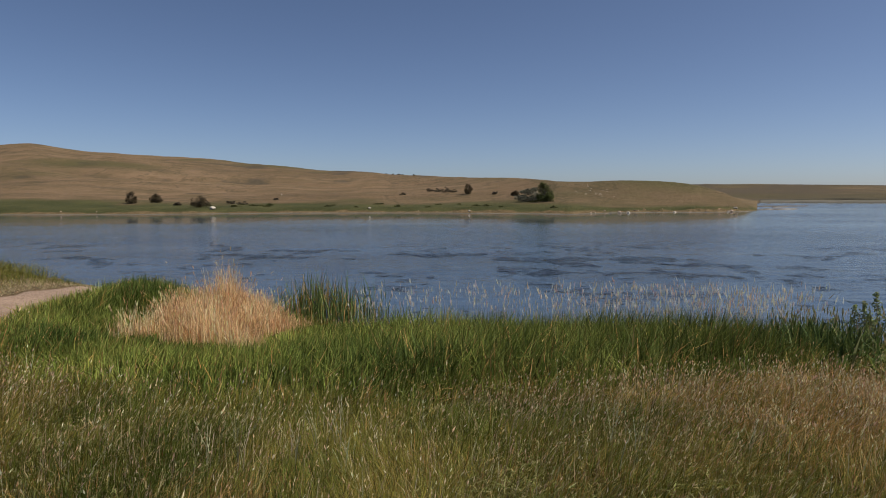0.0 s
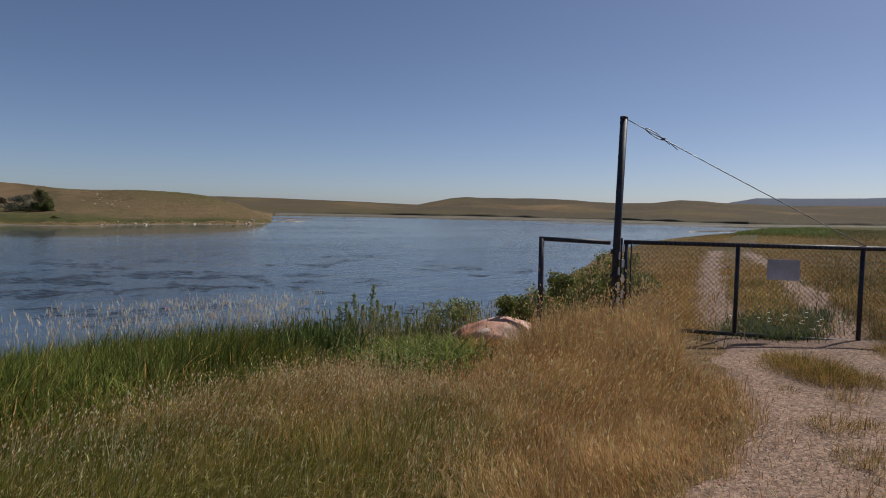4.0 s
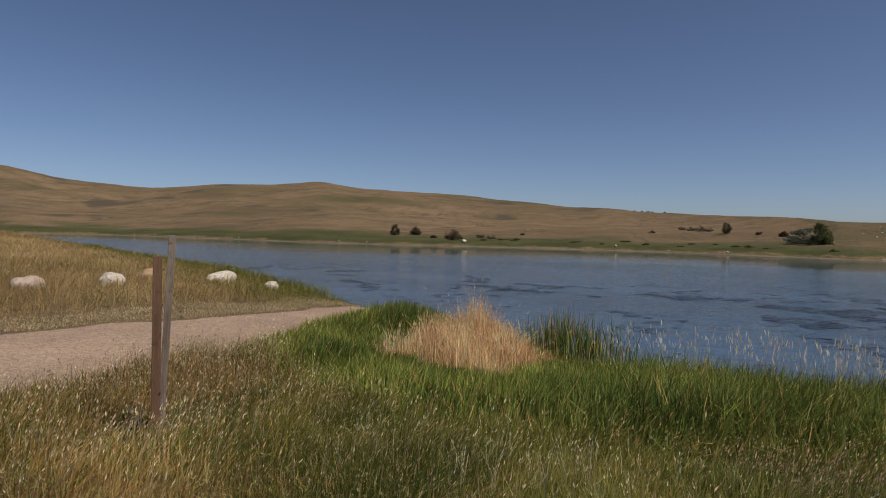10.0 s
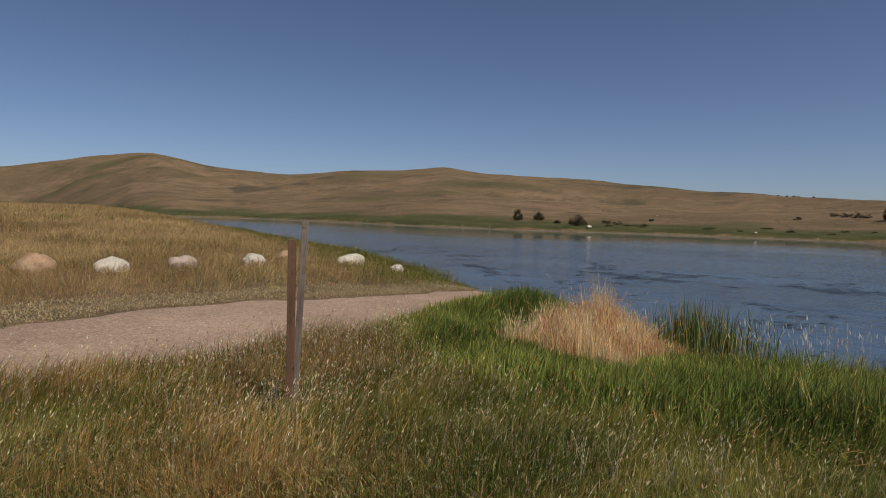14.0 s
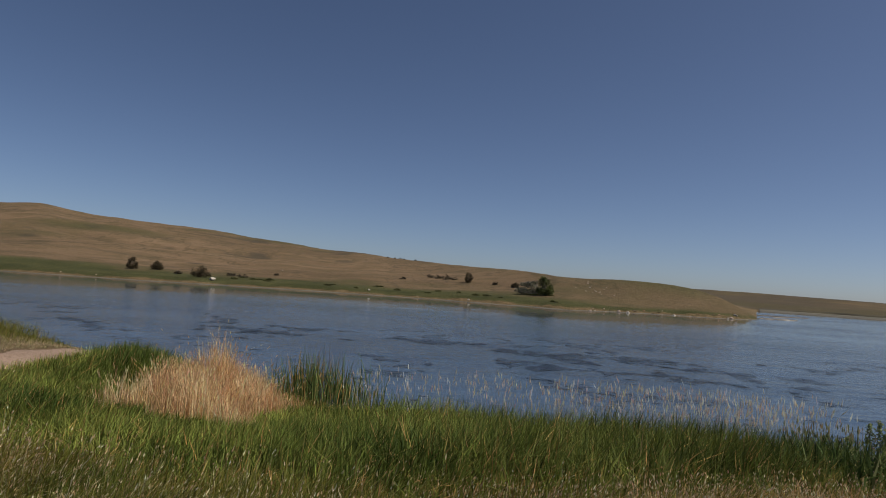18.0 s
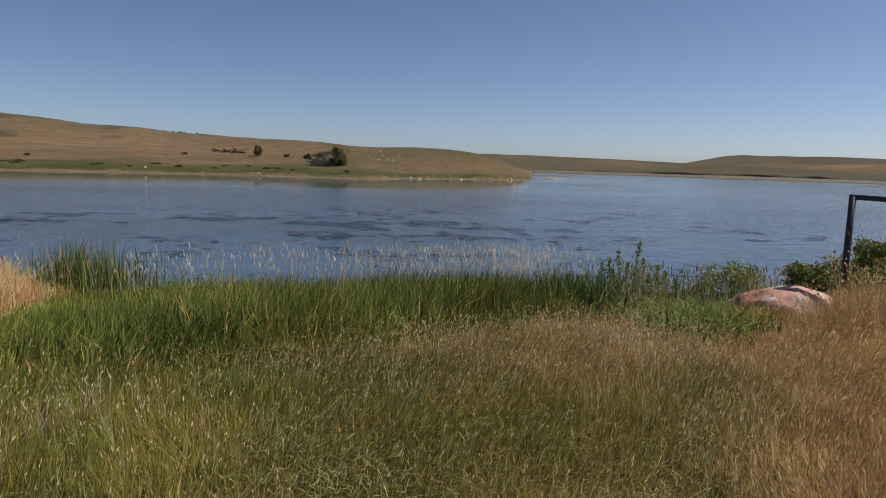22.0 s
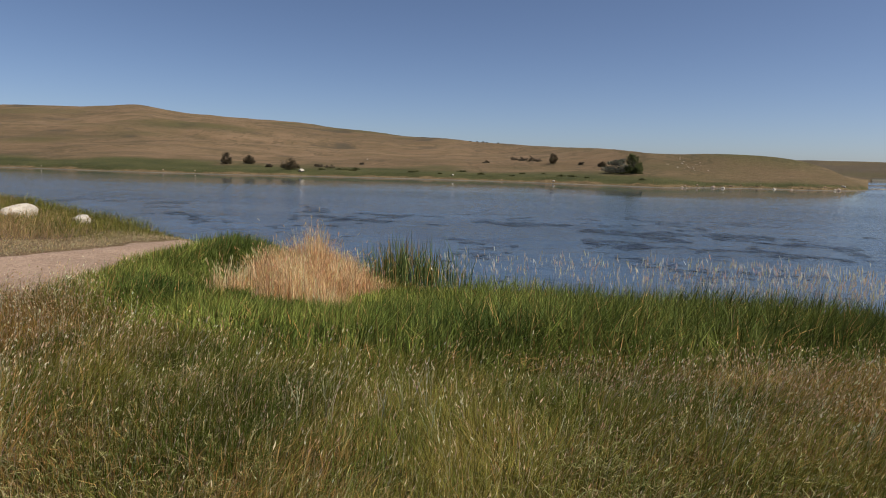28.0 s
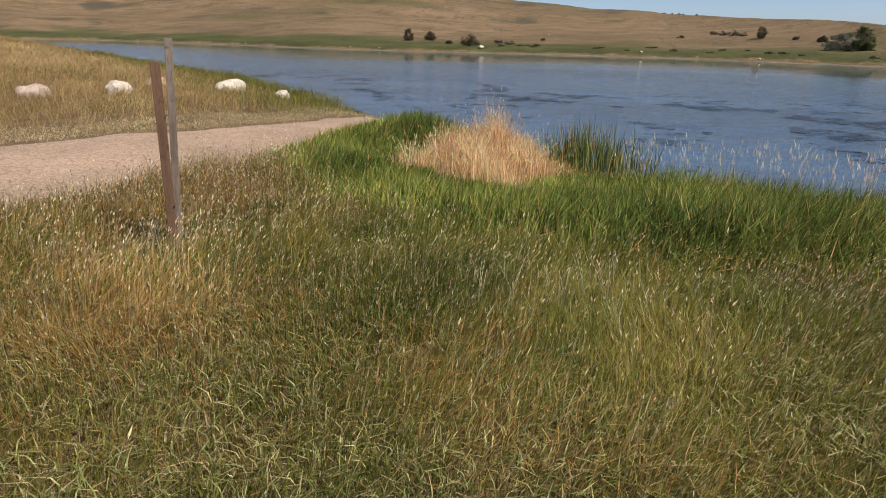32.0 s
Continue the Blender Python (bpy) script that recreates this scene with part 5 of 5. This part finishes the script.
for k, (az, el, h) in enumerate(((1.2, 0.3, 0.9), (0.6, 0.25, 1.0), (-0.2, 0.2, 1.1), (-0.9, 0.22, 0.9), (3.6, 0.0, 0.6), (14.5, -0.4, 0.5), (17.2, -0.75, 0.7), (18.2, -0.7, 0.8), (22.3, -0.8, 0.6), (-4.6, 0.05, 0.6))):
    x, y = on_slope(az, el, 60)
    shrub("shrub", "low greyish brush on the far slope", "shrub", x, y, h, h * 1.9, 500, 0.16, (0.07, 0.06, 0.04), (0.15, 0.12, 0.08), 20 + k, "far brush", limbs=4)
for k, az in enumerate((3.6, 3.9, 4.4, 5.0, 2.6)):
    x, y = polar(az, float(np.interp(az, RIDGE_AZ, RIDGE_D)) - 3)
    shrub("shrub", "tiny dark bush on the far ridge line", "shrub", x, y, 0.5, 1.1, 200, 0.2, FAR_DARK, FAR_LIGHT, 40 + k, "ridge bushes", limbs=3)

# low brush and rank grass clumps along the far shore
for k in range(26):
    rng = random.Random(500 + k)
    az = rng.choice((rng.uniform(-12, 3), rng.uniform(-10, 22), rng.uniform(13, 21)))
    x, y = polar(az, float(np.interp(az, SHORE_AZ, SHORE_D)) + rng.uniform(3, 13))
    h = rng.uniform(0.15, 0.34)
    shrub("shrub", "low olive green brush clump on the far shore", "shrub", x, y, h, h * rng.uniform(3, 5.5), 420, 0.12, (0.05, 0.058, 0.02), (0.12, 0.115, 0.045), 500 + k, "far shore brush", limbs=4)

# tree behind the left bank, with a bush at its foot
x, y = polar(80.6, 84)
shrub("tree", "leafy cottonwood tree behind the dry grass bank", "tree", x, y, 7.0, 7.6, 8000, 0.3, (0.04, 0.065, 0.018), (0.12, 0.16, 0.045), 51, limbs=9, z=stand(x, y, 0.1))
x, y = polar(78.9, 78)
shrub("shrub", "dark round bush at the foot of a tree", "bush", x, y, 3.2, 3.6, 3000, 0.22, (0.035, 0.04, 0.02), (0.085, 0.085, 0.04), 52)
x, y = polar(74.9, 82)
shrub("shrub", "small brown bush on the dry grass bank", "shrub", x, y, 1.2, 1.0, 500, 0.2, (0.10, 0.07, 0.035), (0.17, 0.12, 0.06), 53, limbs=4)

# shore shrubs behind the gate panel
for az, d, h, w, seed in ((-53.7, 11.5, 1.25, 1.6, 61), (-55.6, 12.2, 1.35, 1.7, 62), (-52.0, 11.0, 1.08, 1.3, 63), (-50.2, 10.5, 0.92, 1.3, 64), (-48.2, 10.0, 0.78, 1.0, 65), (-57.5, 12.6, 1.25, 1.5, 67)):
    x, y = polar(az, d)
    shrub("shrub", "leafy olive green willow shrub on the lake bank", "shrub", x, y, h, w, 5200, 0.05, (0.08, 0.095, 0.028), (0.27, 0.27, 0.09), seed, "bank willows", limbs=8, trunk=0.02, z=max(stand(x, y), WZ) - 0.03)
x, y = polar(-43.0, 8.9)
shrub("shrub", "leafy pale green shrub beside a red boulder", "shrub", x, y, 0.85, 1.15, 5200, 0.04, (0.10, 0.12, 0.035), (0.28, 0.29, 0.11), 66, limbs=10, trunk=0.015, z=-0.27)


def dock_plant(x, y, z, height, seed):
    """An upright weed: a stem ringed with leaves and a narrow seed spike."""
    rng = random.Random(seed)
    s = thing("dock_plant", "upright dark green dock weed with seed spike", "weed", pose(x, y, z), "dock weeds at the shore")
    lean = Vector((rng.uniform(-0.08, 0.08), rng.uniform(-0.08, 0.08), 0))
    part("stem", tube([(0, 0, 0), lean * height * 0.5 + Vector((0, 0, height * 0.5)), lean * height + Vector((0, 0, height))], 0.007, 6, 0.4), M_BARK, s)
    n = 400
    k = RNG.uniform(0.15, 1.0, n)
    c = np.array(lean)[None] * (k * height)[:, None] + np.stack([0 * k, 0 * k, k * height], 1)
    c[:, :2] += RNG.normal(0, 1, (n, 2)) * (0.055 * (1.08 - k) + 0.006)[:, None]
    v, f, t = leaf_arrays(c, 0.03 * RNG.uniform(0.5, 1.5, n), tints(n, np.array((0.14, 0.18, 0.06)), np.array((0.38, 0.40, 0.18)), RNG.uniform(0, 1, n), 0.15))
    ob = bulk_mesh("leaves", v, [f], M_LEAF, t)
    ob.parent = s


for k, (az, d, h) in enumerate(((-35.3, 9.0, 0.88), (-36.2, 9.1, 0.66), (-34.3, 9.0, 0.78), (-33.4, 8.9, 0.66), (-37.1, 8.8, 0.56), (-32.7, 8.9, 0.62), (-31.6, 8.8, 0.46), (-30.6, 8.9, 0.4), (-29.6, 8.8, 0.44), (-38.0, 8.7, 0.5), (-35.8, 8.8, 0.52), (-34.8, 8.8, 0.6), (-33.8, 8.7, 0.5), (-38.9, 8.6, 0.42), (-36.7, 8.6, 0.46))):
    x, y = polar(az, d)
    dock_plant(x, y, max(stand(x, y), WZ) - 0.02, h, 70 + k)


def dried_weed(x, y, height, seed):
    """A dead brown weed: a few twisted stalks with shrivelled leaves."""
    rng = random.Random(seed)
    s = thing("dried_weed", "dead dark brown weed stalks beside the stake", "weed", pose(x, y, stand(x, y)))
    for k in range(7):
        a, r = rng.uniform(0, math.tau), rng.uniform(0.02, 0.07)
        h = height * rng.uniform(0.55, 1.0)
        part("stalk", tube([(0, 0, -0.02), (math.cos(a) * r * 0.4, math.sin(a) * r * 0.4, h * 0.5), (math.cos(a) * r, math.sin(a) * r, h)], 0.004, 5, 0.5), M_BARK, s)
    n = 160
    k = RNG.uniform(0.1, 1, n)
    c = np.c_[RNG.normal(0, 0.045, (n, 2)), k * height * 0.95]
    v, f, t = leaf_arrays(c, 0.02 * RNG.uniform(0.5, 1.3, n), tints(n, np.array((0.06, 0.045, 0.028)), np.array((0.20, 0.14, 0.075)), RNG.uniform(0, 1, n), 0.2))
    ob = bulk_mesh("leaves", v, [f], M_LEAF, t)
    ob.parent = s


dried_weed(-3.62, 3.34, 0.28, 5)


def build_leafy_clump():
    """Broad bright leaves before the red boulder."""
    m = Meadow()
    n = 3800
    az, d = np.radians(RNG.normal(-40.3, 2.4, n)), RNG.normal(7.35, 0.5, n)
    x, y = -np.sin(az) * d, np.cos(az) * d
    p = np.stack([x, y, ground_height(x, y)], 1)
    tint = tints(n, np.array((0.085, 0.12, 0.03)), np.array((0.26, 0.275, 0.078)), RNG.uniform(0, 1, n), 0.2)
    m.blades(p, RNG.uniform(0.1, 0.33, n), RNG.uniform(0.013, 0.026, n), np.abs(RNG.normal(0.7, 0.3, n)), RNG.uniform(0, 6.28, n), tint)
    # darker leafy weeds where the reed bed ends
    n = 1300
    az, d = np.radians(RNG.normal(-30.0, 2.2, n)), RNG.normal(7.8, 0.3, n)
    x, y = -np.sin(az) * d, np.cos(az) * d
    p = np.stack([x, y, ground_height(x, y)], 1)
    tint = tints(n, np.array((0.035, 0.06, 0.016)), np.array((0.15, 0.19, 0.055)), RNG.uniform(0, 1, n) ** 1.5, 0.2)
    m.blades(p, RNG.uniform(0.25, 0.55, n), RNG.uniform(0.012, 0.024, n), np.abs(RNG.normal(0.4, 0.25, n)), RNG.uniform(0, 6.28, n), tint)
    # upright stalks with pinkish heads among the dock
    n = 700
    az, d = np.radians(RNG.uniform(-47, -27, n)), RNG.uniform(8.0, 9.2, n)
    x, y = -np.sin(az) * d, np.cos(az) * d
    p = np.stack([x, y, np.maximum(ground_height(x, y), WZ)], 1)
    h, le, fa = RNG.uniform(0.2, 0.55, n), RNG.uniform(0, 0.25, n), RNG.uniform(0, 6.28, n)
    c = tints(n, np.array((0.17, 0.19, 0.06)), np.array((0.46, 0.36, 0.22)), RNG.uniform(0, 1, n) ** 1.5, 0.15)
    m.blades(p, h, np.full(n, 0.012), le, fa, c)
    top = p + np.stack([np.cos(fa) * le * h, np.sin(fa) * le * h, h * 0.95], 1)
    m.heads(top, RNG.uniform(0.05, 0.1, n), np.full(n, 0.016), le, fa, c * 1.2)
    return m.make("broad_leaf_clump", "low clump of broad bright green leaves", "weeds")


def build_plumes():
    """Silvery feathered weeds in the meadow."""
    for x, y, h in ((0.99, 3.75, 0.5), (1.1, 3.6, 0.4), (-0.72, 3.61, 0.46), (-0.6, 3.68, 0.5), (-1.09, 3.32, 0.48), (-0.82, 3.44, 0.36), (-1.22, 3.3, 0.4), (-0.5, 3.3, 0.36), (1.75, 3.6, 0.36)):
        m = Meadow()
        n = 5
        p = np.tile([[x, y, stand(x, y)]], (n, 1)) + np.c_[RNG.normal(0, 0.015, (n, 2)), np.zeros(n)]
        hh, le, fa = 0.82 * h * RNG.uniform(0.75, 1.05, n), RNG.uniform(0.1, 0.35, n), RNG.uniform(0, 6.28, n)
        c = tints(n, np.array((0.52, 0.47, 0.28)), np.array((0.72, 0.66, 0.45)), RNG.uniform(0, 1, n), 0.08)
        m.blades(p, hh, np.full(n, 0.003), le, fa, c * 0.7)
        for f in (0.62, 0.72, 0.82, 0.92):
            q = p + np.stack([np.cos(fa) * le * hh * f * f, np.sin(fa) * le * hh * f * f, hh * f * 0.97], 1)
            m.heads(q, np.full(n, 0.035), np.full(n, 0.0055), le * 2, fa, c)
        ob = m.make("plume_weed", "silvery feathered weed stalk in the meadow", "weed")
        tagged(ob, group="plume weeds")


def build_yarrow():
    """White flower heads behind and under the gate."""
    m = Meadow()
    n = 260
    x, y = RNG.normal(9.1, 0.5, n), RNG.normal(3.3, 0.28, n)
    p = np.stack([x, y, ground_height(x, y)], 1)
    h, fa = RNG.uniform(0.1, 0.22, n), RNG.uniform(0, 6.28, n)
    m.blades(p, h, np.full(n, 0.008), np.full(n, 0.5), fa, tints(n, np.array((0.09, 0.115, 0.045)), np.array((0.17, 0.19, 0.09)), RNG.uniform(0, 1, n)))
    k = RNG.uniform(0, 1, n) < 0.08
    q = p[k] + np.c_[np.zeros((int(k.sum()), 2)), h[k]]
    for turn in (0, 1.05, 2.1):
        m.heads(q - [0, 0, 0.005], np.full(len(q), 0.03), np.full(len(q), 0.035), np.full(len(q), 3.0), fa[k] + turn * 2, tints(len(q), np.array((0.6, 0.6, 0.55)), np.array((0.75, 0.75, 0.7)), RNG.uniform(0, 1, len(q)), 0.08))
    return m.make("yarrow_patch", "white-flowered green weeds between the wheel ruts", "flowers")


def build_rut_weeds():
    """Low green mats and tufts on the gravel."""
    m = Meadow()
    n = 9000
    k = RNG.choice(4, n, p=[0.40, 0.2, 0.3, 0.1])
    cx, cy = np.array([-8.65, -8.68, 9.5, 8.5])[k], np.array([2.5, 1.65, 3.5, 3.05])[k]
    sx, sy = np.array([0.2, 0.12, 0.7, 0.25])[k], np.array([0.4, 0.25, 0.3, 0.2])[k]
    x, y = cx + RNG.normal(0, 1, n) * sx, cy + RNG.normal(0, 1, n) * sy
    p = np.stack([x, y, ground_height(x, y)], 1)
    h = np.array([0.06, 0.04, 0.15, 0.15])[k] * RNG.uniform(0.5, 1.2, n)
    dry = np.array([0.0, 0.0, 0.1, 0.1])[k]
    tint = np.where((RNG.uniform(0, 1, n) < dry)[:, None], tints(n, BROWN, TAN * 0.8, RNG.uniform(0, 1, n)), tints(n, np.array((0.055, 0.082, 0.032)), np.array((0.11, 0.14, 0.055)), RNG.uniform(0, 1, n)))
    m.blades(p, h, RNG.uniform(0.005, 0.014, n), np.abs(RNG.normal(0.7, 0.4, n)), RNG.uniform(0, 6.28, n), tint)
    return m.make("rut_weeds", "low green weeds growing on the gravel", "weeds")


def build_pebbles(name, label, mask, n, x0, x1, y0, y1, s0, s1):
    x, y = RNG.uniform(x0, x1, n), RNG.uniform(y0, y1, n)
    d = np.hypot(x, y)
    keep = (mask(x, y) > 0.03) & (RNG.uniform(0, 1, n) < np.clip(4.5 / d, 0, 1)) & (d > 1)
    x, y = x[keep], y[keep]
    n = len(x)
    s = s0 + (s1 - s0) * RNG.uniform(0, 1, n) ** 3
    c = np.stack([x, y, ground_height(x, y) + 0.013 + (fnoise(x, y, 0.35, 61) - 0.5) * 0.012 - np.clip(0.25 - mask(x, y), 0, 0.3) * 0.12 + s * 0.1], 1)
    a = RNG.uniform(0, 6.28, n)
    ex = np.stack([np.cos(a), np.sin(a), 0 * a], 1) * s[:, None] * RNG.uniform(0.4, 0.65, (n, 1))
    ey = np.stack([-np.sin(a), np.cos(a), RNG.normal(0, 0.2, n)], 1) * s[:, None] * RNG.uniform(0.3, 0.5, (n, 1))
    ez = np.array([[0, 0, 1.0]]) * s[:, None] * RNG.uniform(0.14, 0.26, (n, 1))
    v = np.stack([c + ex - ez * 0.5, c + ey - ez * 0.3, c - ex - ez * 0.4, c - ey - ez * 0.5, c + ez + ex * 0.2], 1).reshape(-1, 3)
    f = (np.arange(n)[:, None, None] * 5 + np.array([[[0, 1, 4], [1, 2, 4], [2, 3, 4], [3, 0, 4]]])).reshape(-1, 3)
    t = np.repeat(tints(n, np.array((0.20, 0.132, 0.098)), np.array((0.46, 0.335, 0.26)), RNG.uniform(0, 1, n), 0.15), 5, 0)
    return tagged(bulk_mesh(name, v, [f], M_PEBBLE, t), label, "gravel", kind="stuff")


M_PEBBLE = tinted("loose_stones", 0.85, 0.0)
build_leafy_clump()
build_plumes()
build_yarrow()
build_rut_weeds()
build_pebbles("loose_track_gravel", "loose pinkish grey stones on the track", track_mask, 260000, 1.5, 14, -3, 7, 0.005, 0.03)
build_pebbles("loose_ramp_gravel", "loose pinkish stones on the boat ramp", ramp_mask, 70000, -10.5, -4.4, -3, 14, 0.01, 0.032)

# ---- far shore stones, mud bars and the yard beyond the gate ----
for k, (az, el, w, white) in enumerate(((19.6, -1.15, 0.6, 1), (6.5, -1.2, 0.3, 1), (2.2, -1.45, 0.13, 0), (30.6, -1.25, 0.16, 0), (-2.3, -1.5, 0.26, 1), (37, -1.1, 0.1, 0), (39, -1.05, 0.13, 1), (40, -1.03, 0.1, 0), (41, -1.0, 0.13, 0), (43, -1.0, 0.1, 1), (45.5, -0.95, 0.14, 0), (47, -0.9, 0.14, 1), (48.2, -0.9, 0.13, 0), (28.2, -1.28, 0.16, 0), (14.0, 0.05, 0.22, 1))):
    x, y = on_slope(az, el, 55)
    boulder("rock", "pale rock on the far waterline" if white else "brown rock on the far waterline", M_ROCK_WHITE if white else M_ROCK_PINK, x, y, (w, w * 1.2, w * 0.8), 100 + k, 0.2, group="far shore rocks")
for k in range(34):
    rng = random.Random(200 + k)
    az = -12.5 - 0.39 * k + rng.uniform(-0.4, 0.4)
    x, y = polar(az, float(np.interp(az, SHORE_AZ, SHORE_D)) + rng.uniform(-0.3, 2.2))
    w = 0.12 + 0.3 * rng.random() ** 2
    mat = (M_ROCK_TAN, M_ROCK_PINK, M_ROCK_WHITE, M_ROCK_BROWN, M_ROCK_BROWN, M_ROCK_PINK)[rng.randrange(6)]
    boulder("rock", "weathered rock at the foot of the headland", mat, x, y, (w, w * rng.uniform(1, 1.9), w * rng.uniform(0.4, 0.8)), 130 + k, 0.36, group="headland shore rocks", turn=rng.uniform(0, 180), z=max(stand(x, y), WZ - 0.05))
for k in range(20):
    rng = random.Random(300 + k)
    x, y = on_slope(-13.2 + rng.gauss(0, 0.65), 0.1 + rng.gauss(0, 0.28), 66)
    w = rng.uniform(0.12, 0.3)
    boulder("rock", "small pale rock scattered on the headland slope", M_ROCK_PINK if k % 2 else M_ROCK_WHITE, x, y, (w, w * 1.3, w * 0.5), 160 + k, 0.3, group="slope rocks")


def build_streak_flakes():
    """Dark flakes in long broken streaks, standing in for weed and darker ripple reflections."""
    n = 230000
    az = RNG.uniform(-64, 46, n)
    mid = np.interp(az, [-60, -20, 0, 10, 25, 46], [21, 21, 19, 21, 25, 32])
    d = mid + RNG.normal(0, 1, n) * np.interp(az, [-60, 0, 46], [5, 3.6, 3])
    x, y = -np.sin(np.radians(az)) * d, np.cos(np.radians(az)) * d
    patch = 0.6 * vnoise(az, np.log(d) * 34, 6.5, 142) + 0.4 * vnoise(az, np.log(d) * 60, 2.2, 143)
    streak = fnoise(x * 1.2, y, 0.9, 141)
    keep = (patch > 0.55) & (streak > 0.5) & (RNG.uniform(0, 1, n) < 0.13) & (inside_distance(x, y, NEAR) < -1.5)
    x, y = x[keep], y[keep]
    n = len(x)
    a = RNG.normal(0, 0.3, n) + np.radians(az[keep])
    ln, wd = RNG.uniform(0.04, 0.2, n), RNG.uniform(0.01, 0.045, n)
    ux, uy = np.cos(a), np.sin(a)
    z = np.full(n, WZ) + RNG.uniform(0.006, 0.016, n)
    v = np.stack([np.stack([x + ux * ln * f - uy * wd * g, y + uy * ln * f + ux * wd * g, z], 1) for f, g in ((-1, 0), (-0.3, 1), (0.5, 0.7), (1, 0), (0.3, -1), (-0.5, -0.8))], 1).reshape(-1, 3)
    f = np.arange(n)[:, None] * 6 + np.array([[5, 4, 3, 2, 1, 0]])
    t = np.repeat(tints(n, np.array((0.025, 0.035, 0.05)), np.array((0.05, 0.062, 0.085)), RNG.uniform(0, 1, n), 0.2), 6, 0)
    return tagged(bulk_mesh("streak_flakes", v, [f[:, ::-1]], M_STREAK, t), "dark blue flakes in broken streaks, for weed and ripple reflections", "water weed", kind="stuff")


M_STREAK = tinted("dark_streak", 0.35, 0.0)
build_streak_flakes()


def mud_bar(x, y, length, width, turn):
    bm = bmesh.new()
    bmesh.ops.create_circle(bm, cap_ends=True, segments=40, radius=1)
    for v in bm.verts:
        s = 1 + 0.35 * noise.noise(v.co * 2.2 + Vector((x, y, 0)))
        v.co = Vector((v.co.x * s * length / 2, v.co.y * s * width / 2, 0))
    top = bmesh.ops.extrude_face_region(bm, geom=list(bm.faces))
    for v in top["geom"]:
        if isinstance(v, bmesh.types.BMVert):
            v.co = Vector((v.co.x * 0.8, v.co.y * 0.7, 0.2))
    ob = part("mud_bar", bm, M_MUD)
    ob.matrix_world = pose(x, y, WZ - 0.07, 0, 0, turn)
    return tagged(ob, "low wet mud bar just above the lake surface", "mud bar", "mud bars")


M_MUD = mottled("wet_mud", (0.06, 0.05, 0.04), (0.13, 0.11, 0.085), 1.5, 0.5, 0, 0.02)
mud_bar(43, 83, 7, 1.6, 20)
mud_bar(54, 103, 11, 2.4, 10)
mud_bar(50, 96, 4, 1.0, 30)
mud_bar(81, 40, 17, 0.9, 3)
mud_bar(122, 62, 70, 7, -25)


def build_yard():
    """A small fenced works beyond the gate: orange board and pale posts."""
    x, y = polar(-77.6, 86)
    z = stand(x, y, 0.05)
    s = thing("notice_board", "faded orange board on two pale posts", "board", pose(x, y, z, 0, 0, -77))
    part("panel", box((1.6, 0.06, 1.0), (0, 0, 1.05), 0.01), M_ORANGE, s)
    for sx in (-0.8, 0.8):
        part("post", tube([(sx, 0.08, 0), (sx, 0.08, 1.7)], 0.06, 8), M_PALE_PAINT, s)
    for az, d, h in ((-76.5, 84, 2.2), (-78.2, 84, 3.0), (-78.7, 86, 3.2), (-79.3, 85, 2.6)):
        px, py = polar(az, d)
        post = thing("marker_post", "grey weathered wooden post standing in the grass", "post", pose(px, py, stand(px, py, 0.1)), "yard posts")
        pole = part("pole", tube([(0, 0, 0), (0, 0, h)], 0.08, 8), M_BOARD_GREY, post)
        part("cap", tube([(0, 0, h - 0.02), (0, 0, h + 0.05)], 0.11, 8), M_STEEL, pole)
    px, py = polar(-79.0, 88)
    hut = thing("valve_hut", "small grey metal works hut beyond the grass", "hut", pose(px, py, stand(px, py, 0.1), 0, 0, -79))
    part("wall", box((2.4, 1.8, 2.0), (0, 0, 1.0), 0.02), M_PLATE, hut)
    part("roof", box((2.7, 2.1, 0.12), (0, 0, 2.06), 0.02), M_STEEL, hut)
    part("door", box((0.8, 0.04, 1.7), (0.4, -0.92, 0.9), 0.01), M_STEEL, hut)
    bx, by = polar(72.9, 88)
    rail = thing("culvert", "low concrete culvert with pale end block", "culvert", pose(bx, by, stand(bx, by, 0.1), 0, 0, 70))
    part("kerb", box((2.0, 0.5, 0.35), (-1.0, 0, 0.3), 0.03), M_ROCK_BROWN, rail)
    part("end_block", box((0.45, 0.4, 0.4), (0.5, 0, 0.28), 0.05), M_PALE_PAINT, rail)


build_yard()
